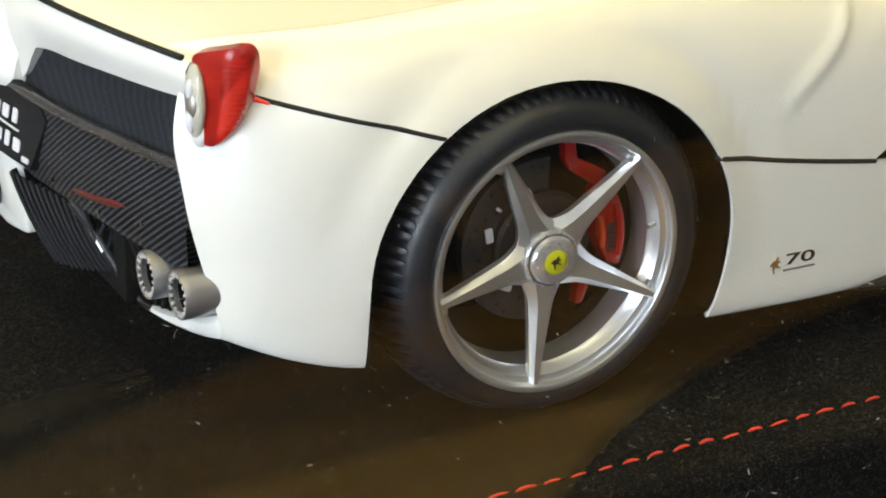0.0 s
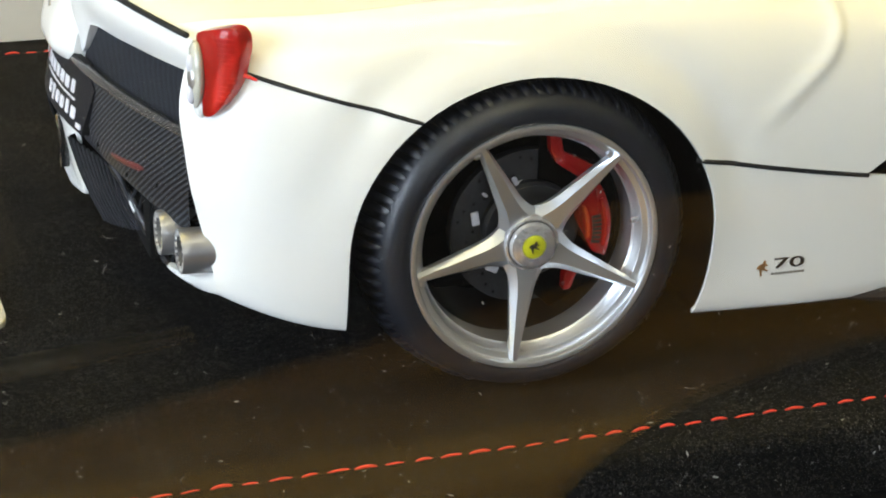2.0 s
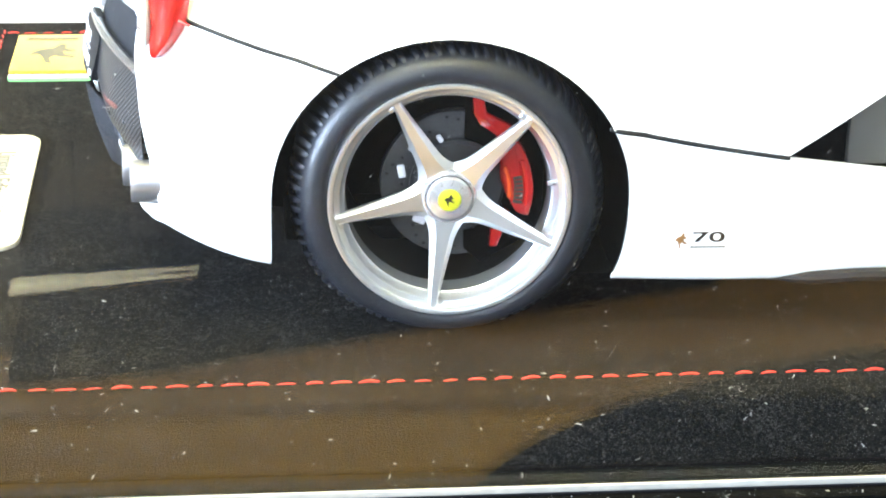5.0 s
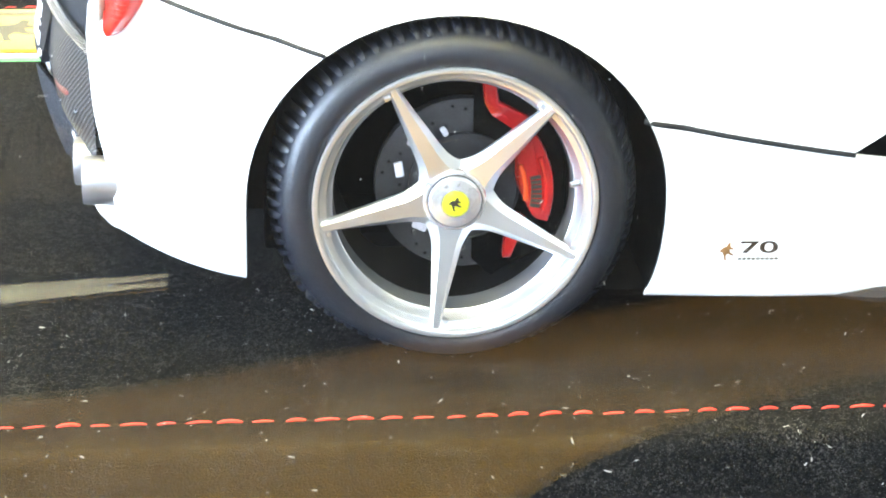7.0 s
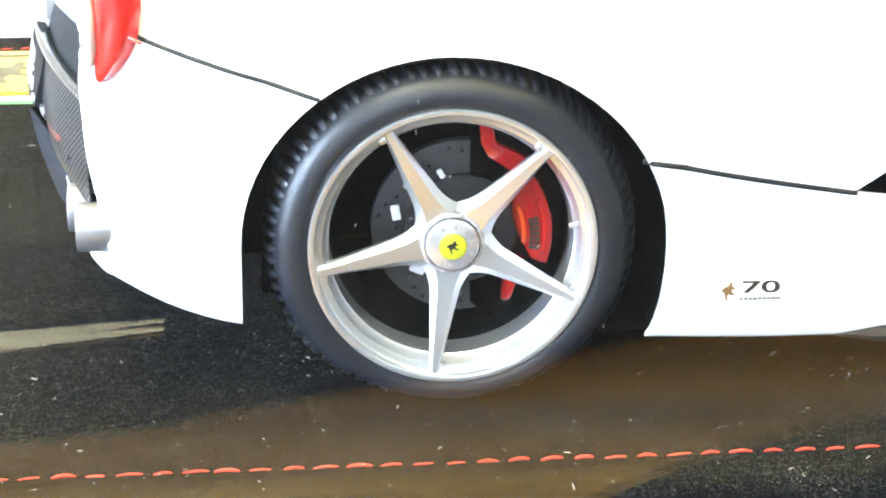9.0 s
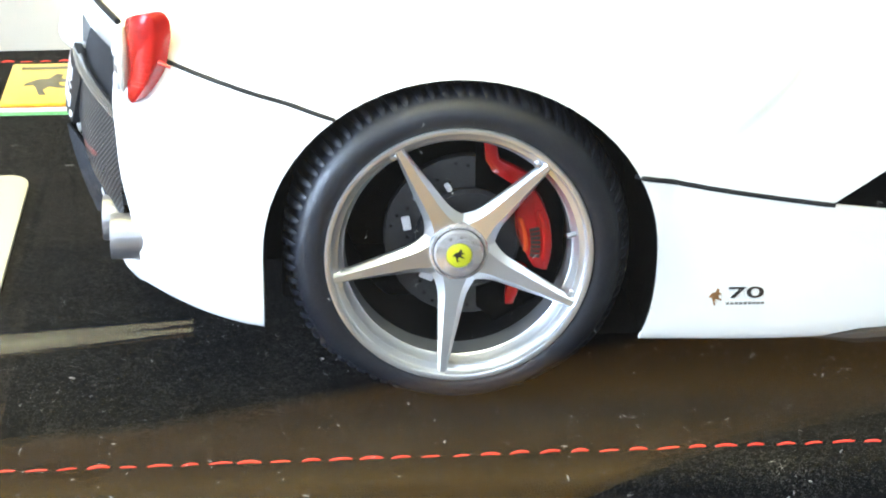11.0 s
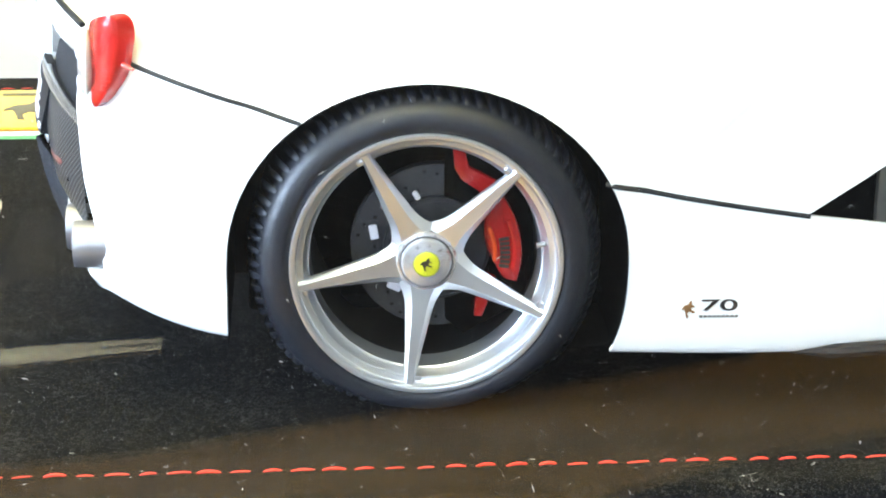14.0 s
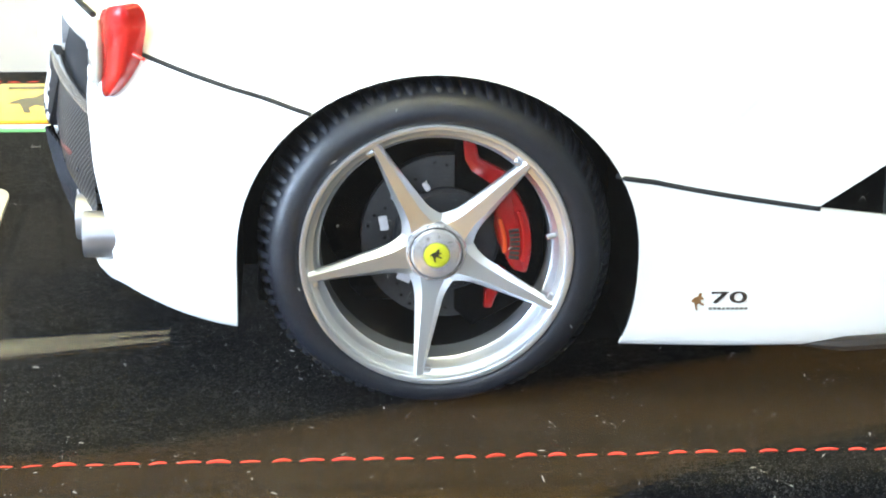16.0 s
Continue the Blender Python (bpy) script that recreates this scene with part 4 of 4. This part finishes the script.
for mirror in (False, True):
    fy = (lambda y: 2 * YC - y) if mirror else (lambda y: y)
    strut = part("strut", tube([(x, fy(y), z) for x, y, z in ((-43.3, 31.6, 20.9), (-42.1, 30.0, 19.0), (-41.0, 27.8, 16.4), (-39.8, 25.3, 13.6), (-38.7, 22.8, 11.6), (-38.0, 20.6, 11.3))], lambda t: 0.3 + 0.32 * math.sin(math.pi * min(1, 0.15 + t)) ** 0.7, 12, 1.25), satin_black, car, "black diffuser strut")
    top = [(shelf_out(y) + 0.9, y, shelf_low(y) + 0.1) for y in [30.2 - 18.4 * k / 14 for k in range(15)]]
    low = []
    for k in range(15):
        q = k / 14
        low.append((-42.6 + 4.4 * q / 0.55, 30.6 - 9.2 * q / 0.55, 19.9 - 8.1 * q / 0.55) if q < 0.55 else (lip_x((q - 0.55) / 0.6) + 0.5, lip_y((q - 0.55) / 0.6) + 0.6, lip_z((q - 0.55) / 0.6) + 0.2))
    rows = [[(a + (c - a) * j / 6 + 0.9 * math.sin(math.pi * j / 6), fy(b + (d - b) * j / 6), e + (f - e) * j / 6) for j in range(7)] for (a, b, e), (c, d, f) in zip(top, low)]
    rows = [r + [(x + 1.0, y, z) for x, y, z in reversed(r)] for r in rows]
    recess = part("exhaust_recess", grid_mesh(rows, False, True), well_black, car, "black ribbed wall behind the exhausts")
    for r in rows[1:12]:
        part("rib", tube([(x - 0.06, y, z) for x, y, z in r[:7]], 0.22, 6), rib_grey, recess)
    part("strut_clip", tube([(-42.0, fy(29.0), 18.0), (-41.3, fy(27.4), 16.2)], 0.3, 8), steel, strut, "small polished clip")
    rows = []
    for k in range(17):
        t = k / 16
        x, y, z = lip_x(t), lip_y(t), lip_z(t)
        h = 0.55 + 2.2 * t ** 1.3
        rows.append([(x, fy(y), z), (x - 0.22, fy(y - 0.15), z + 0.25 * h), (x - 0.1, fy(y - 0.08), z + 0.8 * h), (x + 0.25, fy(y + 0.3), z + h), (x + 0.9, fy(y + 0.9), z + h - 0.1), (x + 0.9, fy(y + 0.8), z + 0.1)])
    bm = grid_mesh(rows, False, True)
    bm.verts.ensure_lookup_table()
    bm.faces.new(bm.verts[:6])
    bm.faces.new(bm.verts[-6:])
    part("lower_lip", bm, white_paint, car, "white lower lip under the exhausts")
    part("exhaust_tray", tube([(-37, fy(19), 13.0), (-35, fy(13), 12.8), (-34, fy(9.5), 13.2)], 1.2, 8, 0.5), black_gloss, car)
    for y, x, z, tilt in ((10.9, -39.4, 17.6, 0), (16.5, -40.7, 17.8, 0)):
        bm = lathe([(2.55, 12), (2.66, 1.0), (2.64, 0.2), (2.56, 0.0), (2.42, 0.02), (2.44, 0.8), (2.4, 3.2), (0.0, 3.2)], 40)
        bmesh.ops.rotate(bm, verts=bm.verts, cent=(0, 0, 0), matrix=Matrix.Rotation(radians(-90), 3, "Z"))
        bmesh.ops.translate(bm, verts=bm.verts, vec=(x, fy(y), z))
        pipe = part("exhaust_pipe", bm, pale_steel, car, "satin silver exhaust tip")
        bm = lathe([(2.44, 0.35), (2.0, 0.5), (1.9, 2.8), (0, 2.8)], 32)
        bmesh.ops.rotate(bm, verts=bm.verts, cent=(0, 0, 0), matrix=Matrix.Rotation(radians(-90), 3, "Z"))
        bmesh.ops.translate(bm, verts=bm.verts, vec=(x, fy(y), z))
        part("pipe_bore", bm, black_matte, pipe)
        bm = lathe([(1.92, 0.9), (1.92, 0.3), (1.84, 0.3), (1.84, 0.5)], 32)
        bmesh.ops.rotate(bm, verts=bm.verts, cent=(0, 0, 0), matrix=Matrix.Rotation(radians(-90), 3, "Z"))
        bmesh.ops.translate(bm, verts=bm.verts, vec=(x, fy(y), z))
        part("bore_ring", bm, pale_steel, pipe)
        for k in range(16):
            a = 2 * math.pi * k / 16
            bm = block(0.05, 0.25, -0.16, 0.16, -0.30, 0.30)
            bmesh.ops.rotate(bm, verts=bm.verts, cent=(0, 0, 0), matrix=Matrix.Rotation(a, 3, "X"))
            bmesh.ops.translate(bm, verts=bm.verts, vec=(x, fy(y) - 2.17 * math.sin(a), z + 2.17 * math.cos(a)))
            part("bore_tooth", bm, bright_steel, pipe)

part("under_box", block(-40.5, -33.5, 23, 2 * YC - 23, 11.5, 21, 0.5), black_matte, car)

# name board with white bars in place of the lettering
board_black = make("board_black", (0.010, 0.010, 0.013), 0.55, vary=0.2, spec=0.2)


def bowed(bm):
    """Follows the curve of the tail."""
    for u in (-15, -12, -9, -6, -3, 0, 3, 6, 9, 12, 15):
        bmesh.ops.bisect_plane(bm, geom=bm.verts[:] + bm.edges[:] + bm.faces[:], plane_co=(u, 0, 0), plane_no=(1, 0, 0))
    for v in bm.verts:
        v.co.y += 0.0100 * v.co.x ** 2
    return bm


board = part("tail_board", bowed(prism([(-12.0, 3.8), (12.0, 3.8), (15.3, 1.4), (13.6, -4.9), (-13.6, -4.9), (-15.3, 1.4)], -0.5, 0.5)), board_black, car, "black tail board with two rows of white bars")
board.matrix_basis = pose(-46.5 * MM, YC * MM, 27.9 * MM, -10, 0, -90)
for z, x0, x1, tall in ((0.0, -8.6, 10.6, (1.5, 1.0, 1.5, 1.0, 1.0, 1.0, 1.0, 1.0, 1.25)), (-3.0, -0.8, 11.6, (1.0, 1.3, 1.0, 1.0, 1.35, 1.0))):
    n = len(tall)
    for k, h in enumerate(tall):
        w = (x1 - x0) / n
        x = x0 + w * (k + 0.5)
        s = w * (0.33 if h == 1.0 else 0.24)
        drop = 0.35 if h == 1.3 else 0.0
        mat = red_enamel if (n == 9 and k == 1) else ink_white
        bm = prism([(x - s + 0.12, z - 0.75 - drop), (x + s - 0.12, z - 0.75 - drop), (x + s, z - 0.5), (x + s, z + 0.7 * h - 0.2), (x + s - 0.2, z + 0.7 * h), (x - s, z + 0.7 * h), (x - s, z - 0.5)], -0.62, -0.49)
        part("lettering_bar", bowed(bm), mat, board)
part("board_bracket", block(-45.0, -40.5, YC - 10, YC + 10, 24.4, 30.0, 0.8), black_matte, car)
part("underline_bar", bowed(block(-3.0, 10.6, -0.6, -0.49, -1.5, -1.28)), ink_white, board)
part("latch", bowed(block(12.0, 13.2, -0.66, -0.49, -4.4, -3.8)), ink_white, board)

# badge on the flank: a patch, the number and an unreadable line
px, pz = 33.1, 13.2
bd = part("badge_emblem", prism([(px - 3.9 + x * 0.85, pz - 0.3 + z * 1.1) for x, z in horse_blob()], -0.08, 0.05), ink_brown, body, "bronze emblem patch")
bd.location.y = on_side(px - 3.9, pz).y * MM
num = lettering("badge_number", "70", 1.9, pose((px - 0.5) * MM, (on_side(px, pz).y - 0.06) * MM, (pz + 0.1) * MM, 90), ink_dark, body, 0.03, "dark number 70", 0.022)
num.scale = (2.25, 1.0, 1.0)
for k in range(9):
    x = px - 2.7 + 0.5 * k
    part("badge_bar", block(x, x + 0.38, -0.07, 0.03, pz - 1.32, pz - 1.04), ink_grey, body).location.y = on_side(x, pz - 1.1).y * MM


# ---- dust on the acrylic and the base ----
def dust():
    rnd = random.Random(11)
    bm = bmesh.new()
    spots = [(rnd.uniform(-70, 75), -24.62, rnd.uniform(-8, 48)) for _ in range(230)] + [(rnd.uniform(-70, 75), -24.62, rnd.uniform(-9, 6)) for _ in range(200)] + [(rnd.uniform(-66, 75), rnd.uniform(-17.5, 30), 0.03) for _ in range(420)] + [(rnd.uniform(-60, 75), rnd.uniform(-26.9, -24.95), -9.77) for _ in range(260)]
    for x, y, z in spots:
        flat = y > -20 or z < -9.5
        s = rnd.choice((0.016, 0.02, 0.025, 0.03, 0.05)) * rnd.uniform(0.7, 1.35) * (0.9 if flat else 1.0)
        long = rnd.choice((1, 1, 2, 4, 8))
        a = rnd.uniform(0, math.pi)
        pts = []
        for k in range(5):
            u, v = s * math.cos(k * 1.2566) * long, s * math.sin(k * 1.2566)
            p, q = u * math.cos(a) - v * math.sin(a), u * math.sin(a) + v * math.cos(a)
            pts.append((x + p, y + q, z) if flat else (x + p, y, z + q))
        top = bm.verts.new((x, y, z + 0.04) if flat else (x, y - 0.03, z))
        vs = [bm.verts.new(c) for c in pts]
        for k in range(5):
            bm.faces.new((vs[k], vs[(k + 1) % 5], top))
    ob = part("dust_specks", bm, dust_white, None, "pale dust specks and lint on the cover and base")
    tagged(ob, category="dust", kind="stuff")
    bm = bmesh.new()
    for k in range(130):
        on_pane = k % 3 == 0
        x, z = rnd.uniform(-66, 75), rnd.uniform(-8, 45)
        y = rnd.uniform(-17, 40)
        a, bend, size = rnd.uniform(0, 6.28), rnd.uniform(-2.2, 2.2), rnd.uniform(0.06, 0.16)
        p, prev = Vector((0, 0)), None
        for q in range(7):
            side = Vector((-math.sin(a), math.cos(a))) * 0.014
            pair = []
            for e in (-1, 1):
                u, v = p + side * e
                pair.append(bm.verts.new((x + u, -24.63, z + v) if on_pane else (x + u, y + v, 0.05 + 0.05 * math.sin(q))))
            if prev:
                bm.faces.new((prev[0], prev[1], pair[1], pair[0]))
            prev = pair
            p = p + Vector((math.cos(a), math.sin(a))) * size
            a += bend * rnd.uniform(0.1, 0.5)
    ob = part("lint_fibres", bm, dust_white, None, "short curled pale lint fibres on the cover and base")
    tagged(ob, category="lint", kind="stuff")


dust()
